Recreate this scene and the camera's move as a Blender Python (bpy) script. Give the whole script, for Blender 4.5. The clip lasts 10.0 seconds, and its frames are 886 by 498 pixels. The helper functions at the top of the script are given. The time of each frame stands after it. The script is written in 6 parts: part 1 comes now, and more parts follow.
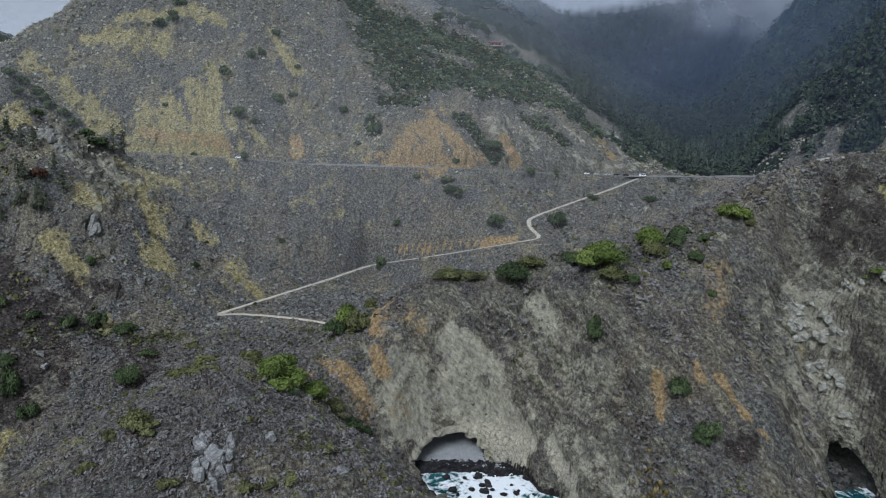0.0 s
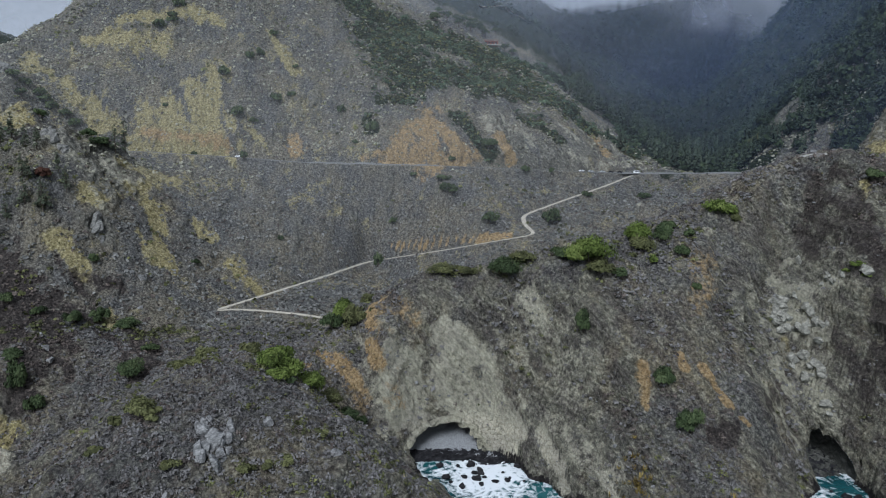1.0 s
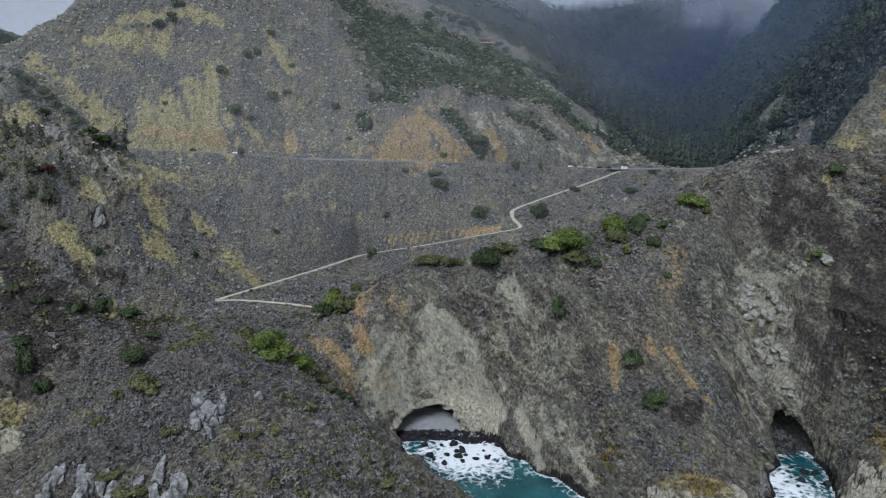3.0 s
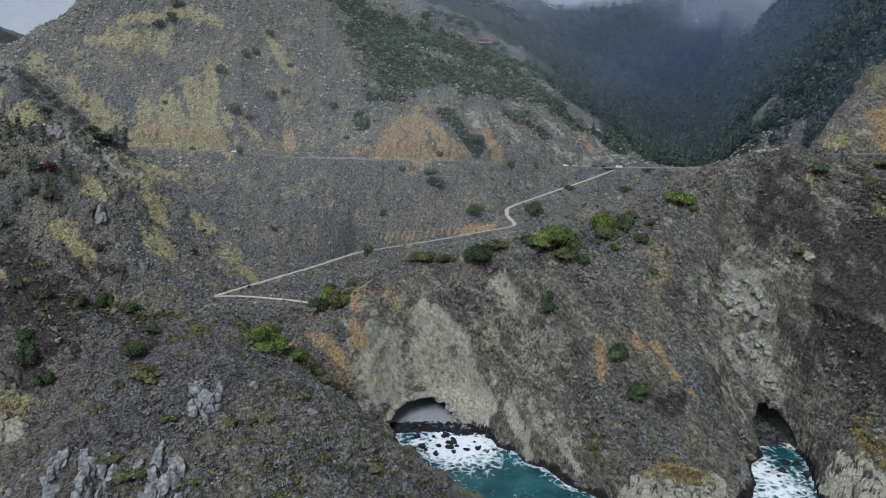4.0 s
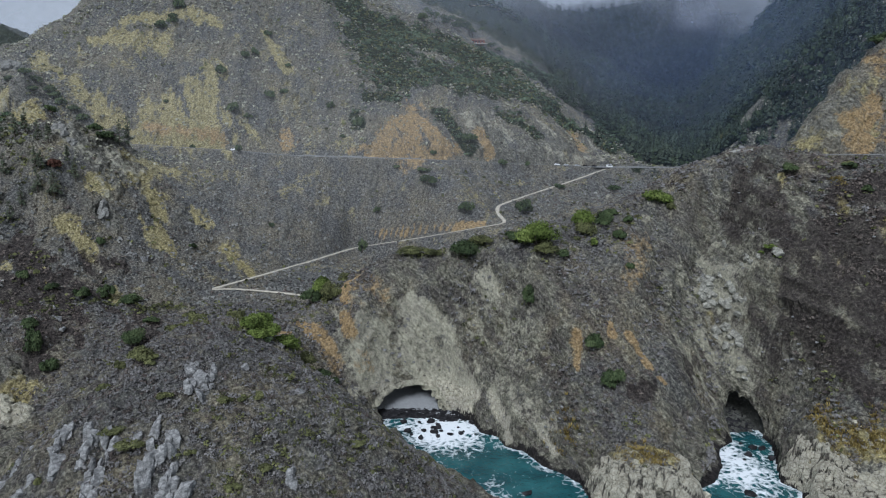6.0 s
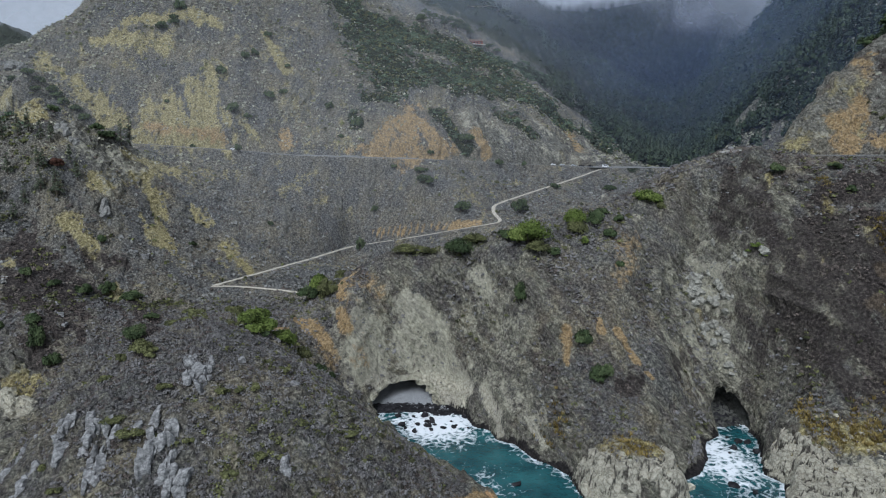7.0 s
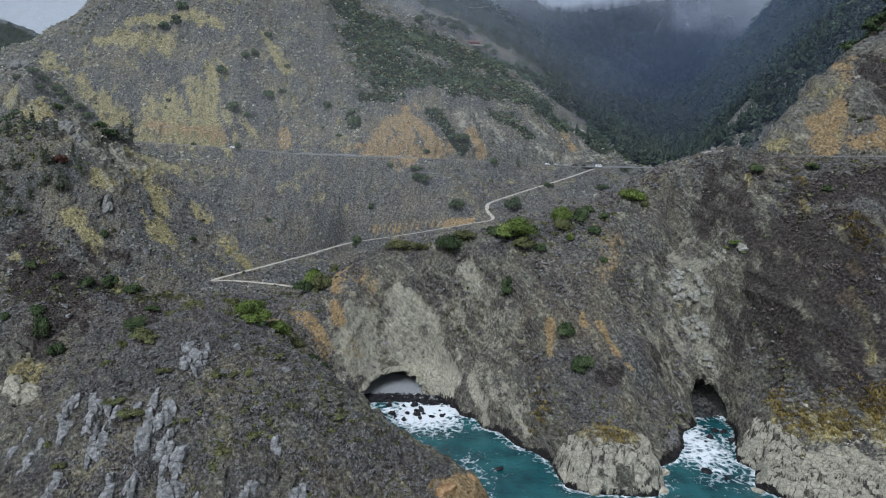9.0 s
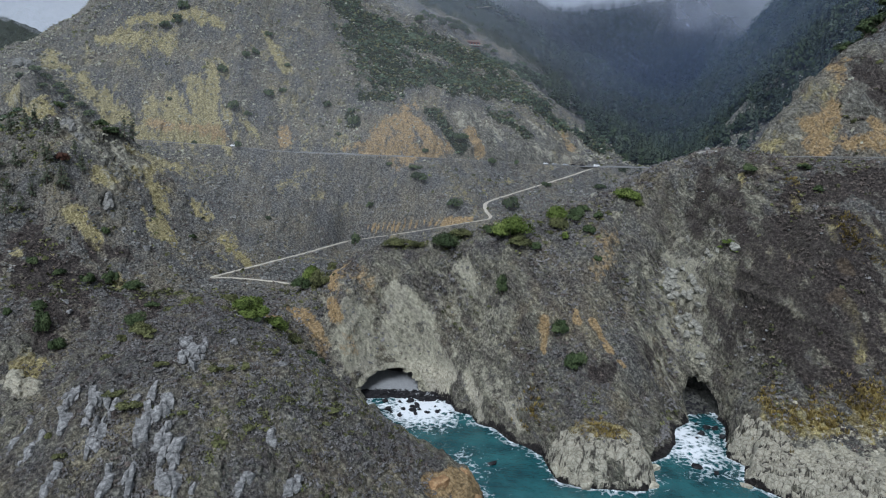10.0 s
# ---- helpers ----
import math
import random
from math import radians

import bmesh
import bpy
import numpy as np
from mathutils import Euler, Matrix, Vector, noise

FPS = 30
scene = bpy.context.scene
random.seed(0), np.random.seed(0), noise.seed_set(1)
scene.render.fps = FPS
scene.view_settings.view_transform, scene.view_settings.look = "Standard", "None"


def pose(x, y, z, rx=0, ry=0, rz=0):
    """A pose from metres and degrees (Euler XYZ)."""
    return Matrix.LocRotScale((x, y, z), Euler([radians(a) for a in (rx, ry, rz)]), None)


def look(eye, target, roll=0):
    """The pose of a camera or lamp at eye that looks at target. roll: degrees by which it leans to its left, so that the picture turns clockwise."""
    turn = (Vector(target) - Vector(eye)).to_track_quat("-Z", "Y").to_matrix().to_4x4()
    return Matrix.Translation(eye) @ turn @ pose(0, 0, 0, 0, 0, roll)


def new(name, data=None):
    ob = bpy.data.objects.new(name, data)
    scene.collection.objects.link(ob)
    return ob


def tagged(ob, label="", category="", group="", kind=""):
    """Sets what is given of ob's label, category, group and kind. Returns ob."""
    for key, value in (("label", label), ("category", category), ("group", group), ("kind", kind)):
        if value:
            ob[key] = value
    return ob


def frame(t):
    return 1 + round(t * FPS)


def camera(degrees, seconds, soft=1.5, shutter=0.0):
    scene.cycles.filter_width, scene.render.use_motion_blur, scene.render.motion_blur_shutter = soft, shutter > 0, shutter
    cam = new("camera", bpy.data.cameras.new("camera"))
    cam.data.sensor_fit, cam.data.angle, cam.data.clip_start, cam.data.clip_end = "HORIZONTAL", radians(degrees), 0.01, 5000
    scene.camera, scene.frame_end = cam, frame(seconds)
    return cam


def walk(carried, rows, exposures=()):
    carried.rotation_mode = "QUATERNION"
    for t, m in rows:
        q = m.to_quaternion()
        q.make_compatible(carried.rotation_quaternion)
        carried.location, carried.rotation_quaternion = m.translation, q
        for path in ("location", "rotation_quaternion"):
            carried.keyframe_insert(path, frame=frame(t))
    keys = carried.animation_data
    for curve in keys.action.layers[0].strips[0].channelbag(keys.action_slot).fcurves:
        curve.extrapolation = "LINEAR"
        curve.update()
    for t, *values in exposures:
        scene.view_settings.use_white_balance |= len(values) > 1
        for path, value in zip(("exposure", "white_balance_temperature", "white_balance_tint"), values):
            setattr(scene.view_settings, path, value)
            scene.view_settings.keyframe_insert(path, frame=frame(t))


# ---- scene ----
cam = camera(71.1, 10.0, soft=1.1)
METRES, EYE, TILT, LEAN, TURN = 64.0, 110.0, -8.0, 0.0, 0.0
ROWS = [
    (0.0, 0.0, 0.0, 0.0, 0.0, 0.0, -0.0),
    (0.5, 0.0202, -0.0528, -0.0082, 0.03, -0.09, 0.14),
    (1.0, 0.0423, -0.1056, -0.0159, 0.04, -0.18, 0.23),
    (1.5, 0.0665, -0.1578, -0.0236, 0.06, -0.27, 0.3),
    (2.0, 0.0916, -0.2091, -0.031, 0.08, -0.36, 0.34),
    (2.5, 0.1173, -0.2593, -0.0387, 0.1, -0.44, 0.34),
    (4.0, 0.1942, -0.4044, -0.0578, 0.18, -0.64, 0.23),
    (4.5, 0.2193, -0.4513, -0.065, 0.2, -0.66, 0.18),
    (5.0, 0.2436, -0.4977, -0.0716, 0.23, -0.69, 0.11),
    (5.5, 0.2675, -0.5435, -0.0784, 0.27, -0.72, 0.03),
    (7.0, 0.3366, -0.6781, -0.0956, 0.38, -0.76, -0.17),
    (7.5, 0.3582, -0.7202, -0.1019, 0.43, -0.77, -0.24),
    (8.0, 0.3794, -0.7598, -0.1072, 0.47, -0.78, -0.32),
    (8.5, 0.3996, -0.7964, -0.1126, 0.51, -0.79, -0.41),
    (9.0, 0.4188, -0.8293, -0.1175, 0.55, -0.83, -0.49),
    (9.5, 0.437, -0.8573, -0.1216, 0.6, -0.86, -0.61),
    (10.0, 0.4538, -0.8807, -0.126, 0.66, -0.89, -0.73),
]
walk(cam, [(t, pose(0, 0, EYE, TILT, LEAN, TURN) @ pose(METRES * x, METRES * y, METRES * z, 90 + pitch, roll, yaw)) for t, x, y, z, yaw, pitch, roll in ROWS],
     exposures=[(0.0, 0.18, 5940, 12), (10.0, 0.27, 5940, 12)])

# ---------------------------------------------------------------- sky and light
world = bpy.data.worlds.new("overcast_sky")
scene.world = world
world.use_nodes = True
wn, wl = world.node_tree.nodes, world.node_tree.links
wn.clear()
sky = wn.new("ShaderNodeTexSky")
sky.sky_type, sky.sun_disc = "NISHITA", False
sky.sun_elevation, sky.sun_rotation = radians(52), radians(200)
sky.air_density, sky.dust_density, sky.ozone_density = 1.0, 6.0, 1.0
sky_bg = wn.new("ShaderNodeBackground")
sky_bg.inputs[1].default_value = 0.05
wl.new(sky.outputs[0], sky_bg.inputs[0])
cloud_bg = wn.new("ShaderNodeBackground")
cloud_noise = wn.new("ShaderNodeTexNoise")
cloud_noise.inputs["Scale"].default_value = 2.2
cloud_noise.inputs["Detail"].default_value = 6
cloud_ramp = wn.new("ShaderNodeValToRGB")
cloud_ramp.color_ramp.elements[0].position, cloud_ramp.color_ramp.elements[0].color = 0.3, (0.53, 0.60, 0.68, 1)
cloud_ramp.color_ramp.elements[1].position, cloud_ramp.color_ramp.elements[1].color = 0.7, (0.64, 0.71, 0.79, 1)
wl.new(cloud_noise.outputs[0], cloud_ramp.inputs[0])
wl.new(cloud_ramp.outputs[0], cloud_bg.inputs[0])
cloud_bg.inputs[1].default_value = 0.72
sky_mix = wn.new("ShaderNodeMixShader")
sky_mix.inputs[0].default_value = 0.8
wl.new(sky_bg.outputs[0], sky_mix.inputs[1])
wl.new(cloud_bg.outputs[0], sky_mix.inputs[2])
sky_out = wn.new("ShaderNodeOutputWorld")
wl.new(sky_mix.outputs[0], sky_out.inputs[0])

sun_data = bpy.data.lights.new("sun", "SUN")
sun_data.energy, sun_data.angle, sun_data.color = 2.5, radians(24), (0.93, 0.98, 1.0)
sun = new("sun", sun_data)
sun.matrix_world = look((-120, -260, 600), (40, 260, 40))


# ---------------------------------------------------------------- noise in numpy
def hash2(ix, iy, seed):
    h = (ix.astype(np.int64) * 374761393 + iy.astype(np.int64) * 668265263 + seed * 1442695041) & 0xFFFFFFFF
    h = ((h ^ (h >> 13)) * 1274126177) & 0xFFFFFFFF
    h = ((h ^ (h >> 16)) * 2246822519) & 0xFFFFFFFF
    return ((h ^ (h >> 15)) & 0xFFFFFF) / float(0xFFFFFF)


def vnoise(x, y, seed=0):
    """Smooth value noise, -1 to 1."""
    ix, iy = np.floor(x), np.floor(y)
    fx, fy = x - ix, y - iy
    fx, fy = fx * fx * fx * (fx * (fx * 6 - 15) + 10), fy * fy * fy * (fy * (fy * 6 - 15) + 10)
    a, b = hash2(ix, iy, seed), hash2(ix + 1, iy, seed)
    c, d = hash2(ix, iy + 1, seed), hash2(ix + 1, iy + 1, seed)
    return 2 * ((a + (b - a) * fx) * (1 - fy) + (c + (d - c) * fx) * fy) - 1


def fbm(x, y, octaves=4, seed=0, gain=0.5):
    total, amp = 0 * x, 1.0
    for k in range(octaves):
        total = total + amp * vnoise(x * 2 ** k + 17.3 * k, y * 2 ** k - 9.1 * k, seed + k)
        amp *= gain
    return total


def ridged(x, y, octaves=4, seed=0):
    total, amp = 0 * x, 1.0
    for k in range(octaves):
        total = total + amp * (1 - 2 * np.abs(vnoise(x * 2 ** k + 5.7 * k, y * 2 ** k + 3.1 * k, seed + k)))
        amp *= 0.5
    return total


def smooth(a, b, v):
    t = np.clip((v - a) / (b - a), 0, 1)
    return t * t * (3 - 2 * t)


# ---------------------------------------------------------------- the lie of the land: lines of the plan
SHORE_WEST = [(-900, 60), (-420, 90), (-240, 135), (-175, 150), (-145, 150), (-130, 140), (-120, 122), (-116, 104), (-104, 76),
              (-80, 48), (-48, 40), (-15, 58), (12, 80), (30, 101), (40, 118), (41, 131)]
SHORE_COVE = [(32, 144), (20, 158), (9, 176), (-1, 192), (-8, 205), (2, 212), (13, 213), (24, 212), (30, 204), (32, 195), (39, 191), (41, 183), (48, 179),
              (53, 168), (60, 162), (64, 157), (65, 147), (67, 139), (74, 135), (84, 134), (95, 134), (100, 140), (101, 152), (110, 158)]
SHORE_EAST = [(117, 169), (121, 181), (129, 188), (133, 196), (138, 199), (142, 195), (143, 185), (138, 172), (132, 158), (136, 152),
              (130, 140), (138, 131), (152, 121), (175, 113), (215, 100), (290, 84), (430, 50), (1000, -60)]
HIGHWAY = [(-420, 300, 118), (-330, 335, 118), (-260, 372, 118), (-190, 392, 116), (-130, 405, 112), (-88, 410, 108.5), (-36, 413, 107),
           (0, 420, 106), (40, 436, 104), (80, 456, 102), (120, 473, 100), (156, 484, 98.5), (200, 487, 98.5), (243, 472, 99),
           (262, 432, 101), (252, 382, 104), (226, 333, 106), (194, 287, 108), (168, 259, 109.4), (185, 240, 109.6), (215, 229, 109.6), (270, 216, 110), (400, 190, 112)]
TRAIL = [(152, 481, 98), (120, 449, 90), (90, 424, 83), (66, 405, 77), (54, 392, 74), (53, 376, 70), (58, 359, 66), (38, 360, 62.5), (0, 374, 54),
         (-46, 389, 45), (-70, 356, 41), (-94, 322, 38), (-112, 294, 36), (-103, 300, 35.5), (-87, 298, 35), (-71, 294, 34.5), (-56, 288, 34), (-44, 280, 33)]
CREEK = [(-60, 266, 22), (0, 285, 32), (60, 312, 44), (120, 345, 58), (180, 400, 76), (215, 452, 88), (250, 540, 100), (290, 700, 122), (350, 900, 165), (480, 1180, 250)]
SPUR_CREST = [(-44, 52, 6), (-52, 76, 26), (-60, 97, 42), (-64, 112, 50), (-66, 130, 54), (-65, 152, 55), (-63, 173, 53.5), (-74, 196, 44), (-88, 226, 33), (-98, 262, 30)]
SPUR_EAST = [(-30, 100, 39), (-36, 124, 51), (-20, 121, 44), (-12, 106, 34), (8, 113, 23), (28, 122, 10), (-15, 161, 29), (-4, 159, 18), (-48, 169, 51), (-40, 194, 28), (-24, 206, 16)]
SPUR_WEST = [(-75, 101, 40), (-84, 120, 40), (-89, 105, 30), (-100, 150, 28), (-96, 190, 24), (-110, 225, 22)]
HEAD_CREST = [(-40, 243, 42), (-26, 238, 53), (-6, 241, 63), (17, 241, 63), (37, 233, 68), (59, 222, 74), (78, 231, 76.5), (93, 226, 79), (113, 241, 84.5),
              (128, 241, 101), (147, 243, 110), (165, 229, 107), (186, 222, 107.5), (216, 211, 107), (262, 198, 107)]
HEAD_FACE = [(-18, 216, 43), (-4, 222, 32), (10, 227, 43), (25, 218, 28), (38, 214, 43), (43, 207, 24), (54, 206, 55), (56, 196, 39), (60, 178, 24),
             (75, 187, 42), (78, 169, 23), (73, 152, 12), (87, 151, 12), (97, 201, 47), (104, 187, 31), (125, 216, 43), (133, 214, 27), (131, 233, 66)]
EAST_FACE = [(151, 207, 67), (148, 209, 73), (143, 214, 56), (151, 195, 49), (156, 180, 37), (143, 165, 22), (138, 160, 8), (172, 209, 92), (180, 194, 83),
             (171, 190, 66), (162, 164, 27), (150, 140, 9), (205, 182, 72), (200, 150, 32), (230, 118, 14), (300, 160, 80)]
EAST_RIDGE = [(178, 258, 113), (196, 262, 127), (206, 249, 119), (208, 263, 146), (219, 267, 155), (236, 278, 167), (290, 300, 205), (380, 330, 265), (520, 340, 330)]
CANYON_EAST = [(270, 480, 120), (293, 517, 146), (311, 510, 168), (342, 536, 197), (430, 570, 285), (560, 640, 380), (414, 850, 232), (348, 871, 175),
               (520, 880, 330), (640, 1100, 430), (700, 1500, 520)]
CLIFF_BACK = [(-4, 456, 148), (36, 471, 141), (78, 482, 129), (118, 500, 124), (150, 512, 108), (-103, 425, 120), (-130, 428, 147), (-60, 428, 120), (0, 432, 118), (60, 456, 114)]
HILL_BACK = [(-68, 475, 173), (-121, 472, 191), (-153, 440, 173), (-191, 472, 216), (-33, 498, 191), (-55, 523, 213), (-150, 560, 290), (-240, 520, 262),
             (0, 560, 216), (54, 648, 225), (110, 600, 180), (120, 780, 262), (165, 640, 150), (223, 978, 245), (60, 900, 330), (-60, 760, 330), (-230, 680, 340)]
HILL_WEST = [(-161, 224, 36), (-158, 207, 22), (-150, 190, 13), (-140, 170, 6), (-126, 165, 9), (-173, 267, 55), (-150, 269, 41), (-144, 291, 52), (-170, 285, 60), (-149, 327, 68), (-180, 306, 84), (-207, 290, 76),
             (-206, 300, 101), (-186, 350, 118), (-225, 368, 124), (-237, 357, 146), (-263, 382, 162), (-278, 446, 196), (-300, 420, 172), (-264, 486, 236), (-300, 300, 112), (-420, 330, 130), (-600, 400, 150), (-385, 520, 170), (-340, 600, 200)]
ROCK_SHELF = [(70, 144, 9.5), (78, 139, 10), (88, 139, 10.5), (95, 141, 9.5), (94, 149, 12), (140, 146, 9), (146, 134, 8.5), (160, 126, 9), (185, 124, 14), (139, 156, 8.5), (30, 119, 8), (35, 130, 5)]
MID_SLOPE = [(-103, 361, 65), (-56, 387, 68), (2, 389, 88), (30, 400, 92), (100, 440, 84), (150, 440, 80), (-110, 330, 48), (-60, 340, 38)]
FAR_RANGE = [(430, 1320, 395), (640, 1650, 490), (280, 1500, 450), (110, 1300, 440), (900, 1500, 600), (300, 2200, 480), (-600, 1200, 230), (1200, 2200, 700), (-300, 1800, 300), (900, 800, 520), (1200, 400, 440), (-900, 2000, 240), (-1000, 1400, 400), (-1300, 1500, 390)]

SHORE = np.array(SHORE_WEST + SHORE_COVE + SHORE_EAST, float)


def along(line, step):
    """Points at even steps along a line of the plan."""
    line, out = np.array(line, float), []
    for a, b in zip(line[:-1], line[1:]):
        n = max(1, int(np.hypot(*(b - a)[:2]) / step))
        out += [a + (b - a) * k / n for k in range(n)]
    return np.array(out + [line[-1]])


def line_distance(x, y, line):
    """Distance to a line of the plan, the height of the line there, and the side (left positive)."""
    best, height, side = np.full(x.shape, 1e9), np.zeros(x.shape), np.zeros(x.shape)
    for a, b in zip(line[:-1], line[1:]):
        d = b[:2] - a[:2]
        t = np.clip(((x - a[0]) * d[0] + (y - a[1]) * d[1]) / (d @ d), 0, 1)
        dx, dy = x - a[0] - t * d[0], y - a[1] - t * d[1]
        dist = np.hypot(dx, dy)
        near = dist < best
        best = np.where(near, dist, best)
        if len(a) > 2:
            height = np.where(near, a[2] + (b[2] - a[2]) * t, height)
        side = np.where(near, np.sign(d[0] * dy - d[1] * dx), side)
    return best, height, side


def inland(x, y):
    """Signed distance to the shore line, positive on land."""
    dist = line_distance(x, y, SHORE)[0]
    inside = np.zeros(x.shape, bool)
    ring = np.vstack([SHORE, [(3000, 4000), (-3000, 4000)]])
    for a, b in zip(ring, np.roll(ring, -1, axis=0)):
        cross = (a[1] > y) != (b[1] > y)
        inside ^= cross & (x < (b[0] - a[0]) * (y - a[1]) / (b[1] - a[1] + 1e-12) + a[0])
    return np.where(inside, dist, -dist)


def shore_controls():
    s = along(SHORE, 9)
    s = s[(np.abs(s[:, 0]) < 450)]
    tang = np.gradient(s, axis=0)
    tang /= np.linalg.norm(tang, axis=1)[:, None]
    sea = s + np.stack([tang[:, 1], -tang[:, 0]], 1) * 9
    sea = sea[inland(sea[:, 0], sea[:, 1]) < -6]
    return np.vstack([np.c_[s, np.full(len(s), 0.5)], np.c_[sea, np.full(len(sea), -9.0)]])


CONTROLS = np.vstack([shore_controls(), along(HIGHWAY, 14), along(TRAIL, 12), along(CREEK, 30), along(SPUR_CREST, 10), along(HEAD_CREST, 10), along(EAST_RIDGE, 25),
                      np.array(SPUR_EAST), np.array(SPUR_WEST), np.array(HEAD_FACE), np.array(EAST_FACE), np.array(CANYON_EAST), np.array(CLIFF_BACK), np.array(HILL_BACK),
                      np.array(HILL_WEST), np.array(ROCK_SHELF), np.array(MID_SLOPE), np.array(FAR_RANGE)]).astype(float)


def unique_controls(c):
    keep = []
    for p in c:
        if all((p[0] - q[0]) ** 2 + (p[1] - q[1]) ** 2 > 4.0 for q in keep):
            keep.append(p)
    return np.array(keep)


CONTROLS = unique_controls(CONTROLS)


def spread(ax, ay, bx, by):
    return np.sqrt((ax[:, None] - bx[None]) ** 2 + (ay[:, None] - by[None]) ** 2 + 2.0)


def solve_land():
    n = len(CONTROLS)
    a = np.zeros((n + 3, n + 3))
    a[:n, :n] = spread(CONTROLS[:, 0], CONTROLS[:, 1], CONTROLS[:, 0], CONTROLS[:, 1]) - 1.2 * np.eye(n)
    a[:n, n:] = np.c_[np.ones(n), CONTROLS[:, :2] / 500]
    a[n:, :n] = a[:n, n:].T
    return np.linalg.solve(a, np.r_[CONTROLS[:, 2], 0, 0, 0])


LAND = solve_land()
HIGHWAY_LINE, TRAIL_LINE = np.array(HIGHWAY, float), np.array(TRAIL, float)


def land(x, y):
    """The smooth height of the ground, with the benches of the highway and the trail cut in."""
    shape = np.shape(x)
    x, y = np.ravel(x).astype(float), np.ravel(y).astype(float)
    z = np.empty(len(x))
    for k in range(0, len(x), 20000):
        s = slice(k, k + 20000)
        z[s] = spread(x[s], y[s], CONTROLS[:, 0], CONTROLS[:, 1]) @ LAND[:-3] + LAND[-3] + x[s] / 500 * LAND[-2] + y[s] / 500 * LAND[-1]
    return z.reshape(shape)


def terrain(x, y, detail=True):
    """Height with relief: gullies, ribs, rock and road benches."""
    z = land(x, y)
    if detail:
        d = inland(x, y)
        near_road = np.minimum(line_distance(x, y, HIGHWAY_LINE)[0], line_distance(x, y, TRAIL_LINE)[0])
        free = smooth(4, 16, near_road) * smooth(0, 8, d)
        big = smooth(250, 420, y)
        z = z + free * (fbm(x / 38, y / 38, 3, 11) * (1.2 + 3.0 * big) + ridged(x / 22 + 0.4 * fbm(x / 60, y / 60, 2, 5), y / 90, 3, 21) * (0.6 + 1.6 * big))
        z = z + smooth(1, 5, d) * smooth(3, 9, near_road) * (fbm(x / 6, y / 6, 4, 31, 0.6) * 0.8)
        far = smooth(700, 1100, y)
        z = z + far * ridged(x / 240, y / 240, 4, 77) * 15 + smooth(620, 760, y) * fbm(x / 13, y / 13, 2, 87) * 4
        z = np.where(d < 0, np.minimum(z, -0.6 + 0.35 * d), z)
    for line, half in ((HIGHWAY_LINE, 5.2), (TRAIL_LINE, 2.2)):
        dist, height, _ = line_distance(x, y, line)
        w = 1 - smooth(half, half + 3.5, dist)
        z = z * (1 - w) + (height - 0.15) * w
    return z


# ---------------------------------------------------------------- what covers the ground: bands of cover from one place to another (x, y, z, x, y, z, reach)
GRASS_HILL = [(-278, 420, 185, -240, 407, 156, 8.4), (-240, 407, 156, -215, 401, 133, 7.4), (-282, 380, 146, -234, 344, 134, 8.3), (-153, 437, 168, -154, 422, 144, 9.5), (-179, 417, 143, -178, 403, 122, 14.3), (-156, 420, 139, -155, 407, 120, 14.4), (-135, 420, 140, -123, 415, 121, 9.4), (-245, 443, 197, -201, 452, 194, 8.9), (-227, 459, 214, -186, 475, 221, 6), (-186, 474, 220, -163, 474, 213, 5.6), (-128, 481, 206, -107, 463, 174, 4.2)]
GRASS_ROAD = [(-90, 455, 158, -76, 432, 128, 5.8), (-62, 452, 149, -56, 423, 119, 5.8), (-105, 454, 162, -96, 444, 144, 6.3), (-67, 420, 115, -48, 421, 115, 5.2), (-127, 413, 118, -95, 418, 115, 4.3), (-56, 403, 92, -65, 388, 77, 3.3), (-49, 396, 68, -52, 389, 56, 3.7), (-157, 372, 100, -133, 381, 94, 6.3), (-70, 403, 100, -91, 385, 84, 3.7), (49, 411, 87, 55, 402, 79, 3.4), (69, 425, 86, 74, 434, 89, 3.5)]
GRASS_WEST = [(-181, 315, 94, -166, 349, 97, 5.7), (-159, 340, 84, -142, 309, 58, 6.3), (-138, 349, 74, -131, 344, 66, 4.5), (-116, 335, 53, -99, 324, 40, 5.4), (-184, 290, 74, -166, 279, 55, 4.4), (-151, 270, 43, -146, 262, 38, 2.1), (-180, 349, 109, -162, 366, 100, 4.5), (-196, 259, 58, -192, 253, 56, 2.3), (-158, 200, 20, -150, 196, 16, 5)]
GRASS_EAST = [(159, 225, 101, 157, 213, 88, 1.5), (182, 194, 84, 181, 189, 76, 1.8), (197, 191, 82, 198, 185, 75, 2), (180, 175, 54, 181, 170, 48, 1.9), (181, 168, 45, 180, 163, 38, 2.1), (174, 208, 92, 173, 202, 86, 1.7), (167, 194, 70, 167, 193, 68, 1.4), (129, 224, 54, 125, 217, 45, 1.3), (130, 219, 42, 132, 216, 33, 1.5), (222, 268, 150, 226, 272, 156, 2.5), (74, 150, 11, 98, 150, 11, 4), (148, 152, 13, 190, 146, 18, 7), (200, 258, 122, 215, 262, 140, 6), (190, 256, 115, 206, 250, 118, 6)]
